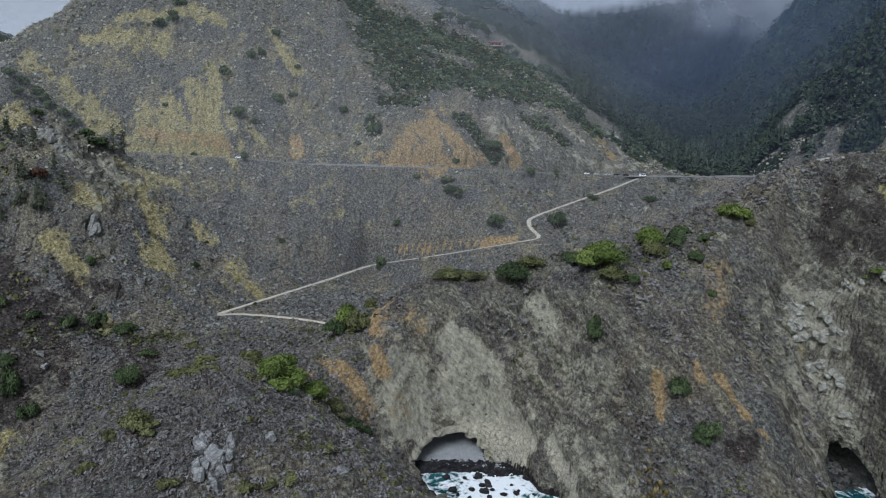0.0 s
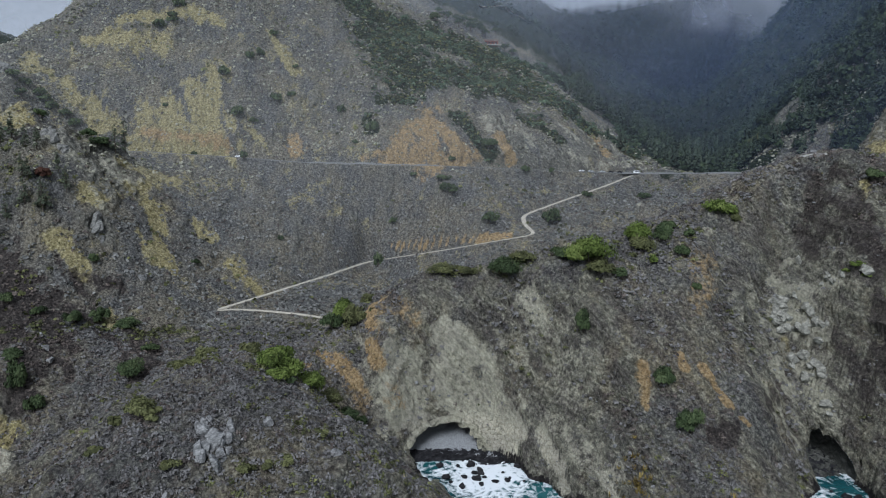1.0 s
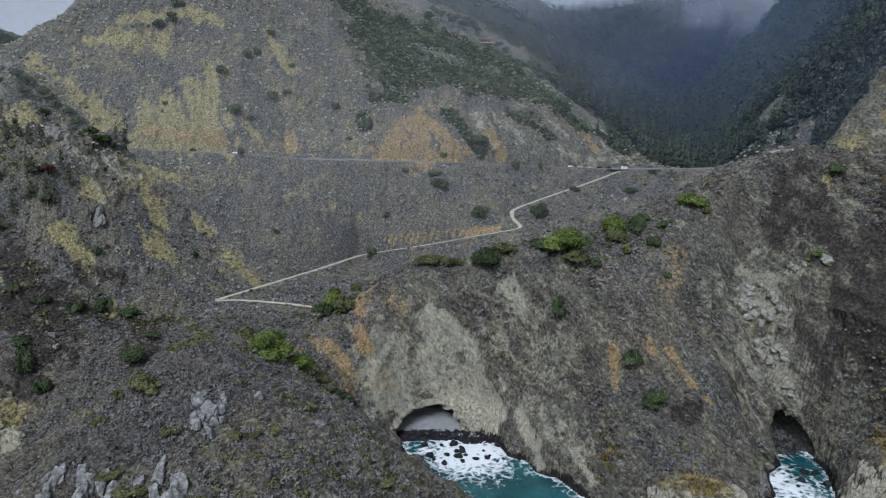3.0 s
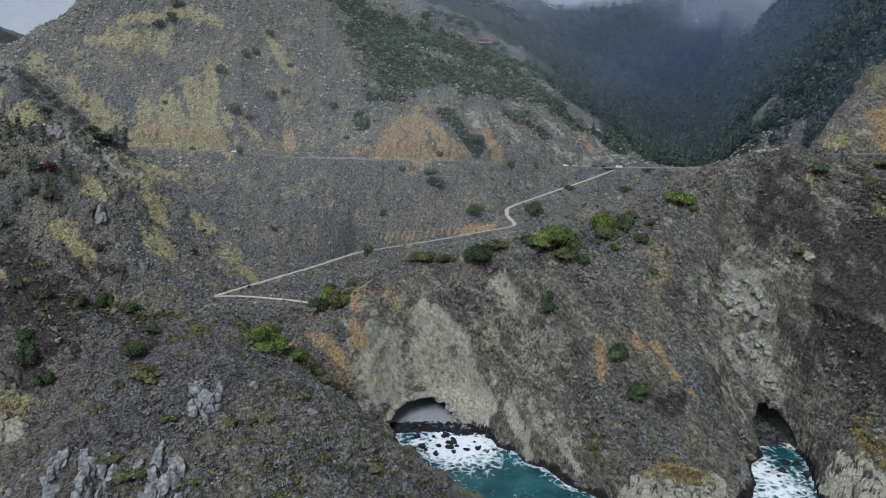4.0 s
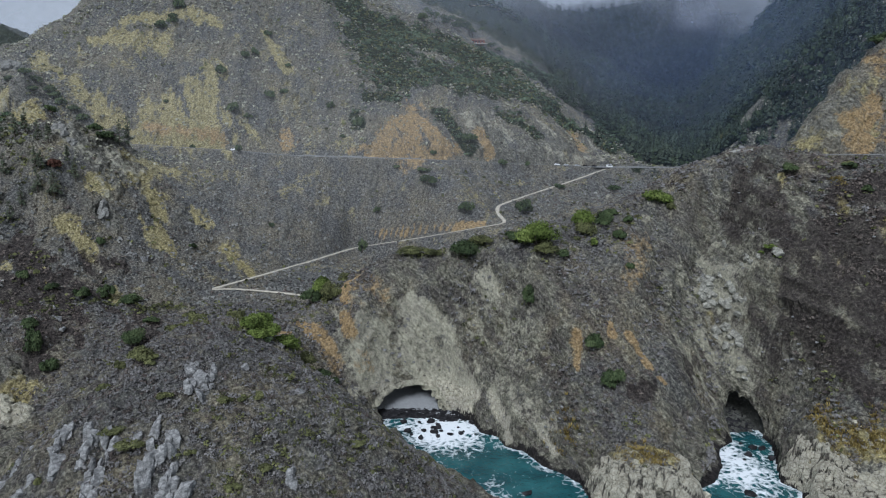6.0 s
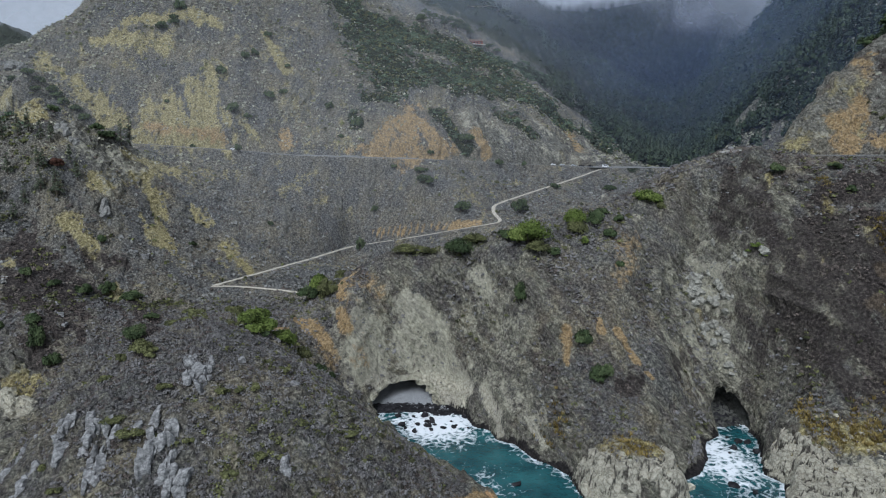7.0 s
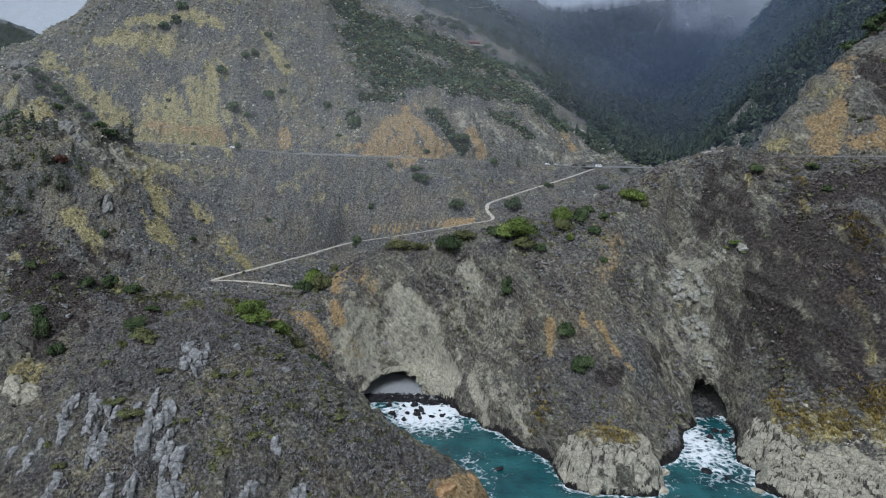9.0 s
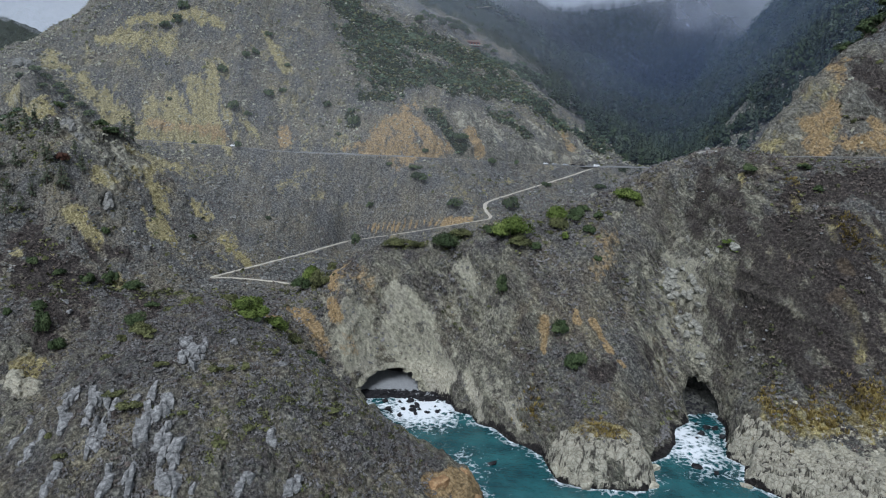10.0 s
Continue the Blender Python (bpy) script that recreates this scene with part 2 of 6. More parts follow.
OCHRE_HILL = [(-9, 453, 144, -4, 414, 105, 9.7), (-10, 447, 138, -33, 420, 110, 8.8), (-8, 447, 138, 19, 436, 113, 8), (-18, 424, 113, 12, 432, 109, 8.7), (-50, 419, 112, -37, 420, 112, 5.2), (-191, 405, 129, -139, 411, 121, 5), (-100, 429, 125, -97, 418, 116, 5.2), (134, 542, 127, 137, 506, 113, 4.7), (46, 461, 126, 53, 452, 112, 5.1)]
OCHRE_CLIFF = [(-25, 234, 53, -25, 223, 47, 2.4), (-44, 217, 39, -36, 213, 36, 3.3), (-50, 207, 38, -46, 208, 37, 2), (-34, 212, 33, -30, 210, 29, 2.3), (68, 190, 43, 67, 181, 32, 1.8), (81, 191, 46, 81, 188, 42, 1.8), (87, 189, 42, 93, 181, 32, 2), (96, 179, 29, 98, 178, 27, 1.3), (-24, 217, 41, -21, 214, 36, 2.3), (27, 116, 8, 36, 124, 4, 7), (-29, 388, 55.5, 6, 377, 58.5, 2.8), (6, 377, 59.5, 42, 364, 64, 2.8)]
OCHRE_EAST = [(226, 274, 154, 219, 264, 145, 4.8), (215, 255, 134, 208, 250, 123, 5.1), (205, 253, 124, 203, 242, 113, 5.1), (214, 239, 116, 228, 234, 116, 4.9), (227, 243, 126, 228, 241, 124, 3.6), (179, 178, 58, 176, 178, 56, 3.4), (184, 182, 66, 183, 183, 68, 3.1)]
PALE_COVE = [(-18, 214, 39, -15, 208, 17, 4.1), (-10, 219, 35, -8, 212, 16, 6.2), (2, 221, 28, 10, 217, 14, 7.8), (21, 219, 23, 29, 211, 10, 5.2), (14, 216, 11, 28, 208, 3, 2.8), (35, 226, 58, 38, 218, 50, 3.1), (53, 177, 9, 57, 168, 5, 2), (38, 202, 13, 42, 185, 3, 3.1), (4, 228, 44, 20, 223, 34, 3.7)]
PALE_EAST = [(132, 222, 51, 140, 216, 49, 6.1), (137, 223, 59, 145, 215, 66, 3.3), (136, 215, 35, 141, 210, 29, 4.3), (146, 213, 67, 151, 207, 70, 1.5), (141, 208, 27, 144, 200, 17, 3.2), (135, 230, 69, 147, 219, 76, 1.3), (130, 229, 63, 134, 225, 60, 2.4), (123, 214, 38, 132, 211, 18, 2), (66, 143, 5, 100, 143, 5, 9), (132, 150, 5, 150, 132, 5, 10), (150, 130, 5, 215, 112, 6, 12), (-155, 192, 14, -142, 184, 9, 5), (190, 255, 113, 228, 236, 115, 3)]
PALE_FAR = [(300, 509, 155, 327, 534, 180, 4.1), (287, 523, 139, 298, 506, 152, 4.1), (208, 264, 132, 222, 268, 150, 2.6), (191, 262, 117, 205, 264, 130, 2.8), (51, 479, 141, 67, 471, 124, 6.2), (36, 469, 138, 44, 458, 124, 4.7), (95, 507, 139, 109, 498, 125, 4), (127, 483, 104, 143, 493, 108, 4.4), (102, 477, 113, 127, 481, 101, 4.3), (148, 559, 130, 149, 493, 106, 3.7), (-214, 335, 124, -201, 330, 115, 3.5), (-289, 408, 179, -277, 412, 178, 5), (139, 424, 79, 140, 412, 74, 1.8), (112, 244, 88, 106, 235, 80, 1.6)]
SCRUB_HILL = [(-49, 534, 215, -19, 480, 170, 20.9), (-25, 550, 218, 57, 583, 199, 23), (9, 504, 177, 84, 560, 175, 18.8), (34, 499, 168, 117, 562, 157, 12.5), (110, 546, 150, 159, 560, 125, 8.2), (13, 459, 141, 36, 447, 115, 5.5), (-41, 453, 153, -22, 461, 155, 5.5), (-71, 554, 245, -31, 554, 223, 13.9), (-50, 442, 140, -47, 433, 131, 3.5), (63, 487, 141, 95, 486, 124, 4.9), (187, 682, 154, 171, 546, 114, 9), (63, 601, 204, 147, 683, 188, 16)]
SCRUB_WEST = [(-244, 331, 125, -200, 301, 98, 8.1), (-209, 297, 94, -193, 297, 87, 5.2), (-224, 288, 87, -208, 282, 73, 5), (-194, 316, 104, -188, 311, 97, 4), (-135, 257, 35, -118, 272, 32, 4.2), (-158, 252, 42, -139, 265, 36, 3.5), (-63, 159, 55, -70, 170, 54, 3.4), (-51, 160, 53, -44, 175, 50, 4.9), (-34, 178, 43, -38, 195, 33, 3), (4, 243, 64, 34, 238, 69, 2.7), (-33, 232, 50, -36, 238, 46, 6)]
HEATH = [(163, 204, 81, 186, 187, 74, 12.7), (154, 190, 45, 173, 168, 41, 13.2), (87, 173, 25, 115, 200, 26, 3.7), (228, 268, 151, 236, 249, 136, 8.3), (-191, 264, 60, -155, 223, 32, 14.1), (-159, 283, 55, -120, 238, 28, 8.9), (147, 233, 96, 146, 226, 83, 7.8), (162, 168, 32, 172, 156, 30, 6.2), (205, 180, 70, 215, 195, 85, 14), (180, 210, 98, 215, 205, 98, 9), (150, 222, 90, 160, 205, 70, 8), (165, 190, 62, 185, 180, 58, 12), (150, 200, 58, 160, 185, 48, 7)]
PALE_WALL = [(-18, 218, 40, 30, 222, 38, 12), (-12, 214, 22, 30, 214, 18, 12), (30, 226, 50, 55, 202, 30, 9), (40, 204, 18, 56, 176, 10, 5), (128, 224, 58, 142, 208, 30, 10), (112, 205, 30, 126, 200, 18, 6)]
ROCKY = [(340, 580, 16, 36), (292, 526, 12, 26), (60, 458, 24, 10), (90, 476, 28, 14), (112, 494, 18, 12), (-183, 336, 16, 12), (-205, 338, 16, 10), (-173, 306, 8, 8), (206, 256, 24, 14), (230, 276, 20, 14), (116, 223, 9, 12), (130, 205, 16, 14),
         (45, 205, 16, 16), (150, 222, 18, 16), (-154, 205, 16, 10), (60, 170, 12, 12), (20, 235, 30, 8), (110, 170, 10, 14)]
WOODS = [(250, 560, 60, 80), (280, 700, 120, 140), (360, 900, 220, 160), (420, 640, 90, 110), (500, 1150, 420, 260), (150, 1000, 200, 200), (330, 480, 60, 40), (300, 380, 40, 60), (370, 560, 60, 90), (340, 640, 70, 80)]
TAN_WALL = [(103, 226, 72, 92, 208, 60, 4.5), (-22, 235, 55, -12, 228, 49, 5), (-23, 226, 48, -18, 218, 38, 4), (-20, 222, 46, -16, 212, 22, 4.5), (-22, 228, 52, -8, 228, 50, 4), (-34, 214, 34, -26, 210, 24, 4)]
PALE_WEST = [(-272, 373, 142, -238, 348, 133, 6), (-201, 330, 115, -188, 328, 104, 4), (-192, 338, 110, -172, 342, 98, 4), (-184, 322, 99, -172, 312, 86, 3)]
PALE_ROCK = PALE_COVE + PALE_EAST + PALE_FAR
GREEN_SCRUB = SCRUB_HILL + SCRUB_WEST


def bands(x, y, z, lines, wobble=0.5, seed=3):
    """0 to 1: how much of the cover of those bands lies at a place, with a ragged edge."""
    best = np.full(np.shape(x), -2.0)
    for x0, y0, z0, x1, y1, z1, r in lines:
        m = 2.4 * r
        near = np.where((x > min(x0, x1) - m) & (x < max(x0, x1) + m) & (y > min(y0, y1) - m) & (y < max(y0, y1) + m))[0]
        p = np.stack([x[near] - x0, y[near] - y0, z[near] - z0], 1)
        d = np.array([x1 - x0, y1 - y0, z1 - z0], float)
        t = np.clip(p @ d / (d @ d + 1e-9), 0, 1)
        best[near] = np.maximum(best[near], 1 - np.linalg.norm(p - t[:, None] * d, axis=1) / r)
    u, v = x + 0.5 * z, y - 0.4 * z
    edge = fbm(u / 11, v / 11, 2, seed) * 0.6 + fbm(u / 3.5, v / 3.5, 3, seed + 9, 0.6) * 0.7
    return smooth(-0.55, 0.5, best + edge * wobble)


def patches(x, y, spots, wobble=0.55, scale=9.0, seed=3):
    """0 to 1: how much of the cover of round patches lies at a place (x, y, reach along x, reach along y)."""
    edge = fbm(x / scale, y / scale, 4, seed, 0.6) * wobble
    reach = scale * 0.8
    x, y = x + fbm(x / 21, y / 21, 3, seed + 40) * reach, y + fbm(x / 21 + 9, y / 21, 3, seed + 50) * reach
    best = np.full(np.shape(x), -9.0)
    for px, py, rx, ry in spots:
        best = np.maximum(best, 1 - np.hypot((x - px) / rx, (y - py) / ry))
    return smooth(-0.45, 0.6, best + edge * 0.6)


def cells(u, v, seed=0):
    """Broken blocks: a chance value for the nearest of scattered seeds."""
    iu, iv = np.floor(u), np.floor(v)
    best, value = np.full(np.shape(u), 9.0), np.zeros(np.shape(u))
    for du in (-1, 0, 1):
        for dv in (-1, 0, 1):
            cu, cv = iu + du, iv + dv
            dist = (cu + hash2(cu, cv, seed) - u) ** 2 + (cv + hash2(cu, cv, seed + 1) - v) ** 2
            near = dist < best
            best, value = np.where(near, dist, best), np.where(near, hash2(cu, cv, seed + 2), value)
    return value * 2 - 1


def slope_of(x, y, z0):
    e = 1.5
    return np.hypot((land(x + e, y) - z0) / e, (land(x, y + e) - z0) / e)


# ---------------------------------------------------------------- node materials
def material(name, rough=0.9, metallic=0.0):
    m = bpy.data.materials.new(name)
    m.use_nodes = True
    bsdf = m.node_tree.nodes["Principled BSDF"]
    bsdf.inputs["Roughness"].default_value = rough
    bsdf.inputs["Metallic"].default_value = metallic
    bsdf.inputs["Specular IOR Level"].default_value = 0.12
    return m, m.node_tree.nodes, m.node_tree.links, bsdf


def node(nodes, kind, **sockets):
    n = nodes.new(kind)
    for key, value in sockets.items():
        n.inputs[key.replace("_", " ")].default_value = value
    return n


def noise_node(nodes, links, scale, detail=5, rough=0.6, stretch=(1, 1, 1), tilt=(0, 0, 0)):
    """Noise over the place, first turned by tilt, then stretched."""
    pos = nodes.new("ShaderNodeNewGeometry")
    turn = nodes.new("ShaderNodeVectorRotate")
    turn.rotation_type = "EULER_XYZ"
    turn.inputs["Rotation"].default_value = tilt
    mp = nodes.new("ShaderNodeMapping")
    mp.inputs["Scale"].default_value = stretch
    links.new(pos.outputs["Position"], turn.inputs["Vector"])
    links.new(turn.outputs[0], mp.inputs[0])
    n = node(nodes, "ShaderNodeTexNoise", Scale=scale, Detail=detail, Roughness=rough)
    links.new(mp.outputs[0], n.inputs["Vector"])
    return n.outputs[0]


def ramp(nodes, links, value, stops):
    r = nodes.new("ShaderNodeValToRGB")
    el = r.color_ramp.elements
    while len(el) < len(stops):
        el.new(0.5)
    for e, (p, c) in zip(el, stops):
        e.position, e.color = p, (*c, 1)
    links.new(value, r.inputs[0])
    return r.outputs[0]


def mix(nodes, links, fac, a, b, mode="MIX"):
    n = nodes.new("ShaderNodeMix")
    n.data_type, n.blend_type = "RGBA", mode
    for socket, value in ((n.inputs[0], fac), (n.inputs[6], a), (n.inputs[7], b)):
        if isinstance(value, bpy.types.NodeSocket):
            links.new(value, socket)
        elif isinstance(value, float):
            socket.default_value = value
        else:
            socket.default_value = (*value, 1)
    return n.outputs[2]


def calc(nodes, links, op, a, b=0.0, clamp=False):
    n = nodes.new("ShaderNodeMath")
    n.operation, n.use_clamp = op, clamp
    for socket, value in ((n.inputs[0], a), (n.inputs[1], b)):
        if isinstance(value, bpy.types.NodeSocket):
            links.new(value, socket)
        else:
            socket.default_value = value
    return n.outputs[0]


def bump(nodes, links, bsdf, height, strength, distance):
    b = node(nodes, "ShaderNodeBump", Strength=strength, Distance=distance)
    links.new(height, b.inputs["Height"])
    links.new(b.outputs[0], bsdf.inputs["Normal"])


def attribute(nodes, name):
    a = nodes.new("ShaderNodeAttribute")
    a.attribute_name = name
    return a


def channels(nodes, links, name):
    s = nodes.new("ShaderNodeSeparateColor")
    links.new(attribute(nodes, name).outputs["Color"], s.inputs[0])
    return s.outputs


def ground_material():
    m, n, l, bsdf = material("hillside_ground", 0.95)
    fine = noise_node(n, l, 0.9, 7, 0.75)
    speck = noise_node(n, l, 1.7, 5, 0.85, (1, 1, 0.6))
    wide = noise_node(n, l, 0.05, 6, 0.65, (1, 1, 0.5))
    strata = noise_node(n, l, 0.8, 7, 0.76, (0.5, 0.8, 1.0), (0, -0.8, 0.15))
    geo = n.new("ShaderNodeNewGeometry")
    warp = n.new("ShaderNodeVectorMath")
    warp.operation = "MULTIPLY_ADD"
    tex = node(n, "ShaderNodeTexNoise", Scale=0.25, Detail=4, Roughness=0.6)
    l.new(geo.outputs["Position"], tex.inputs["Vector"])
    l.new(tex.outputs["Color"], warp.inputs[0])
    warp.inputs[1].default_value = (5, 5, 5)
    l.new(geo.outputs["Position"], warp.inputs[2])
    split = node(n, "ShaderNodeTexVoronoi", Scale=0.42)
    split.feature = "DISTANCE_TO_EDGE"
    l.new(warp.outputs[0], split.inputs["Vector"])
    crack = ramp(n, l, split.outputs["Distance"], [(0.0, (0, 0, 0)), (0.07, (1, 1, 1))])
    soil = ramp(n, l, fine, [(0.38, (0.035, 0.035, 0.038)), (0.5, (0.10, 0.098, 0.094)), (0.62, (0.25, 0.243, 0.225))])
    tan = ramp(n, l, fine, [(0.38, (0.06, 0.053, 0.04)), (0.5, (0.16, 0.14, 0.105)), (0.62, (0.33, 0.30, 0.23))])
    col = mix(n, l, ramp(n, l, wide, [(0.42, (0, 0, 0)), (0.62, (1, 1, 1))]), soil, tan)
    a, b, c = channels(n, l, "cover_a"), channels(n, l, "cover_b"), channels(n, l, "cover_c")
    grass = ramp(n, l, fine, [(0.37, (0.12, 0.10, 0.05)), (0.5, (0.30, 0.255, 0.125)), (0.63, (0.54, 0.475, 0.27))])
    ochre = ramp(n, l, fine, [(0.36, (0.12, 0.092, 0.055)), (0.5, (0.33, 0.225, 0.11)), (0.64, (0.53, 0.395, 0.225))])
    rock = ramp(n, l, strata, [(0.35, (0.026, 0.025, 0.022)), (0.46, (0.104, 0.099, 0.083)), (0.54, (0.185, 0.176, 0.147)), (0.65, (0.38, 0.362, 0.305))])
    pale = ramp(n, l, strata, [(0.31, (0.125, 0.118, 0.09)), (0.44, (0.29, 0.274, 0.212)), (0.62, (0.48, 0.453, 0.355))])
    pale = mix(n, l, calc(n, l, "MULTIPLY", c[2], 0.85), pale, ramp(n, l, fine, [(0.36, (0.41, 0.372, 0.285)), (0.62, (0.70, 0.65, 0.525))]))
    pale = mix(n, l, calc(n, l, "MULTIPLY", calc(n, l, "SUBTRACT", 1.0, crack), calc(n, l, "ADD", calc(n, l, "MULTIPLY", c[2], 0.3), 0.2)), pale, mix(n, l, 0.8, pale, (0.035, 0.032, 0.027)))
    # ground under trees and scrub coloured near black for the shaded gaps
    green = ramp(n, l, fine, [(0.36, (0.008, 0.011, 0.007)), (0.52, (0.022, 0.03, 0.016)), (0.66, (0.055, 0.066, 0.032))])
    brown = ramp(n, l, fine, [(0.37, (0.02, 0.017, 0.016)), (0.5, (0.05, 0.042, 0.038)), (0.64, (0.13, 0.11, 0.098))])
    wet = ramp(n, l, strata, [(0.38, (0.008, 0.007, 0.007)), (0.62, (0.05, 0.044, 0.042))])
    lumps = noise_node(n, l, 0.3, 8, 0.78)
    clump = ramp(n, l, lumps, [(0.36, (0, 0, 0)), (0.64, (1, 1, 1))])

    def cut(mask, crisp=1.7):
        """A broken edge: the cover shows where its mask beats the clumping noise."""
        return calc(n, l, "ADD", calc(n, l, "MULTIPLY", calc(n, l, "SUBTRACT", mask, clump), crisp), calc(n, l, "MULTIPLY", mask, 0.55), True)

    col = mix(n, l, cut(c[0]), col, brown)
    col = mix(n, l, cut(b[0]), col, green)
    col = mix(n, l, cut(a[1]), col, grass)
    col = mix(n, l, cut(a[0]), col, rock)
    bands = noise_node(n, l, 0.2, 8, 0.75, (0.22, 0.7, 1.0), (0, -0.85, 0.2))
    shade = ramp(n, l, bands, [(0.37, (0.55, 0.52, 0.55)), (0.46, (0.86, 0.82, 0.8)), (0.53, (1.1, 1.1, 1.0)), (0.62, (1.6, 1.56, 1.4))])
    col = mix(n, l, c[1], col, mix(n, l, 1.0, col, shade, "MULTIPLY"))
    col = mix(n, l, cut(b[2], 2.5), col, mix(n, l, calc(n, l, "MULTIPLY", c[1], 0.3), pale, mix(n, l, 1.0, pale, shade, "MULTIPLY")))
    col = mix(n, l, cut(a[2]), col, ochre)
    col = mix(n, l, calc(n, l, "MULTIPLY", ramp(n, l, speck, [(0.56, (0, 0, 0)), (0.64, (0.7, 0.7, 0.7))]), calc(n, l, "SUBTRACT", 1.0, b[0], True)), col, mix(n, l, 0.55, col, (0.55, 0.52, 0.44)))
    col = mix(n, l, calc(n, l, "MULTIPLY", ramp(n, l, speck, [(0.37, (0.7, 0.7, 0.7)), (0.44, (0, 0, 0))]), calc(n, l, "SUBTRACT", 1.0, calc(n, l, "MULTIPLY", b[2], 0.75), True)), col, mix(n, l, 0.75, col, (0.02, 0.02, 0.018)))
    col = mix(n, l, calc(n, l, "MULTIPLY", cut(c[0]), 0.85), col, brown)
    col = mix(n, l, cut(b[1], 3.0), col, wet)
    l.new(col, bsdf.inputs["Base Color"])
    h = calc(n, l, "ADD", calc(n, l, "ADD", calc(n, l, "MULTIPLY", fine, 0.7), strata), calc(n, l, "MULTIPLY", calc(n, l, "MULTIPLY", crack, c[2]), 0.3))
    bump(n, l, bsdf, h, 1.0, 1.6)
    return m


def leaf_material(name, dark, mid, light, rough=0.8):
    m, n, l, bsdf = material(name, rough)
    geo = n.new("ShaderNodeNewGeometry")
    tone = attribute(n, "tone").outputs["Fac"]
    v = calc(n, l, "ADD", calc(n, l, "MULTIPLY", geo.outputs["Random Per Island"], 0.3), calc(n, l, "MULTIPLY", tone, 0.7))
    col = ramp(n, l, v, [(0.12, dark), (0.5, mid), (0.9, light)])
    col = mix(n, l, calc(n, l, "MULTIPLY", noise_node(n, l, 2.5, 3), 0.2), col, (0.02, 0.02, 0.018))
    l.new(col, bsdf.inputs["Base Color"])
    return m


def rock_material(name, dark, mid, light, scale=0.5):
    m, n, l, bsdf = material(name, 0.9)
    v = noise_node(n, l, scale, 8, 0.68, (1, 0.7, 1.6), (0.4, 0.3, 0.2))
    cracks = node(n, "ShaderNodeTexVoronoi", Scale=scale * 0.9)
    cracks.feature = "DISTANCE_TO_EDGE"
    pos = n.new("ShaderNodeNewGeometry")
    l.new(pos.outputs["Position"], cracks.inputs["Vector"])
    col = ramp(n, l, v, [(0.3, dark), (0.5, mid), (0.7, light)])
    crack = ramp(n, l, cracks.outputs["Distance"], [(0.0, (0, 0, 0)), (0.07, (1, 1, 1))])
    col = mix(n, l, crack, mix(n, l, 0.6, col, dark), col)
    l.new(col, bsdf.inputs["Base Color"])
    bump(n, l, bsdf, calc(n, l, "ADD", v, calc(n, l, "MULTIPLY", crack, 0.15)), 0.9, 0.5)
    return m


def plain_material(name, colour, rough=0.6, metallic=0.0, vary=0.15, scale=3.0):
    m, n, l, bsdf = material(name, rough, metallic)
    v = noise_node(n, l, scale, 5, 0.6)
    dark = tuple(c * (1 - vary) for c in colour)
    light = tuple(min(1, c * (1 + vary)) for c in colour)
    l.new(ramp(n, l, v, [(0.35, dark), (0.65, light)]), bsdf.inputs["Base Color"])
    bump(n, l, bsdf, v, 0.3, 0.02)
    return m


def sea_material():
    m, n, l, bsdf = material("sea_water", 0.22)
    bsdf.inputs["Specular IOR Level"].default_value = 0.5
    swirl = noise_node(n, l, 0.06, 4, 0.6)
    deep = ramp(n, l, swirl, [(0.35, (0.006, 0.046, 0.056)), (0.65, (0.024, 0.118, 0.125))])
    lace = node(n, "ShaderNodeTexNoise", Scale=0.16, Detail=7, Roughness=0.66, Distortion=1.6)
    geo = n.new("ShaderNodeNewGeometry")
    l.new(geo.outputs["Position"], lace.inputs["Vector"])
    cell = node(n, "ShaderNodeTexVoronoi", Scale=0.34)
    cell.feature = "DISTANCE_TO_EDGE"
    warp = n.new("ShaderNodeVectorMath")
    warp.operation = "MULTIPLY_ADD"
    l.new(lace.outputs["Color"], warp.inputs[0])
    warp.inputs[1].default_value = (5, 5, 5)
    l.new(geo.outputs["Position"], warp.inputs[2])
    l.new(warp.outputs[0], cell.inputs["Vector"])
    web = calc(n, l, "SUBTRACT", 0.34, calc(n, l, "MULTIPLY", cell.outputs["Distance"], 1.1))
    foam = attribute(n, "foam").outputs["Fac"]
    amount = calc(n, l, "ADD", calc(n, l, "ADD", calc(n, l, "SUBTRACT", lace.outputs[0], 1.02), calc(n, l, "MULTIPLY", web, 0.7)), foam)
    amount = calc(n, l, "MULTIPLY", amount, 4.5, True)
    col = mix(n, l, amount, deep, (0.78, 0.81, 0.83))
    l.new(col, bsdf.inputs["Base Color"])
    l.new(calc(n, l, "ADD", calc(n, l, "MULTIPLY", amount, 0.6), 0.18), bsdf.inputs["Roughness"])
    bump(n, l, bsdf, calc(n, l, "ADD", noise_node(n, l, 0.5, 5, 0.6), calc(n, l, "MULTIPLY", amount, 0.3)), 0.7, 0.6)
    return m


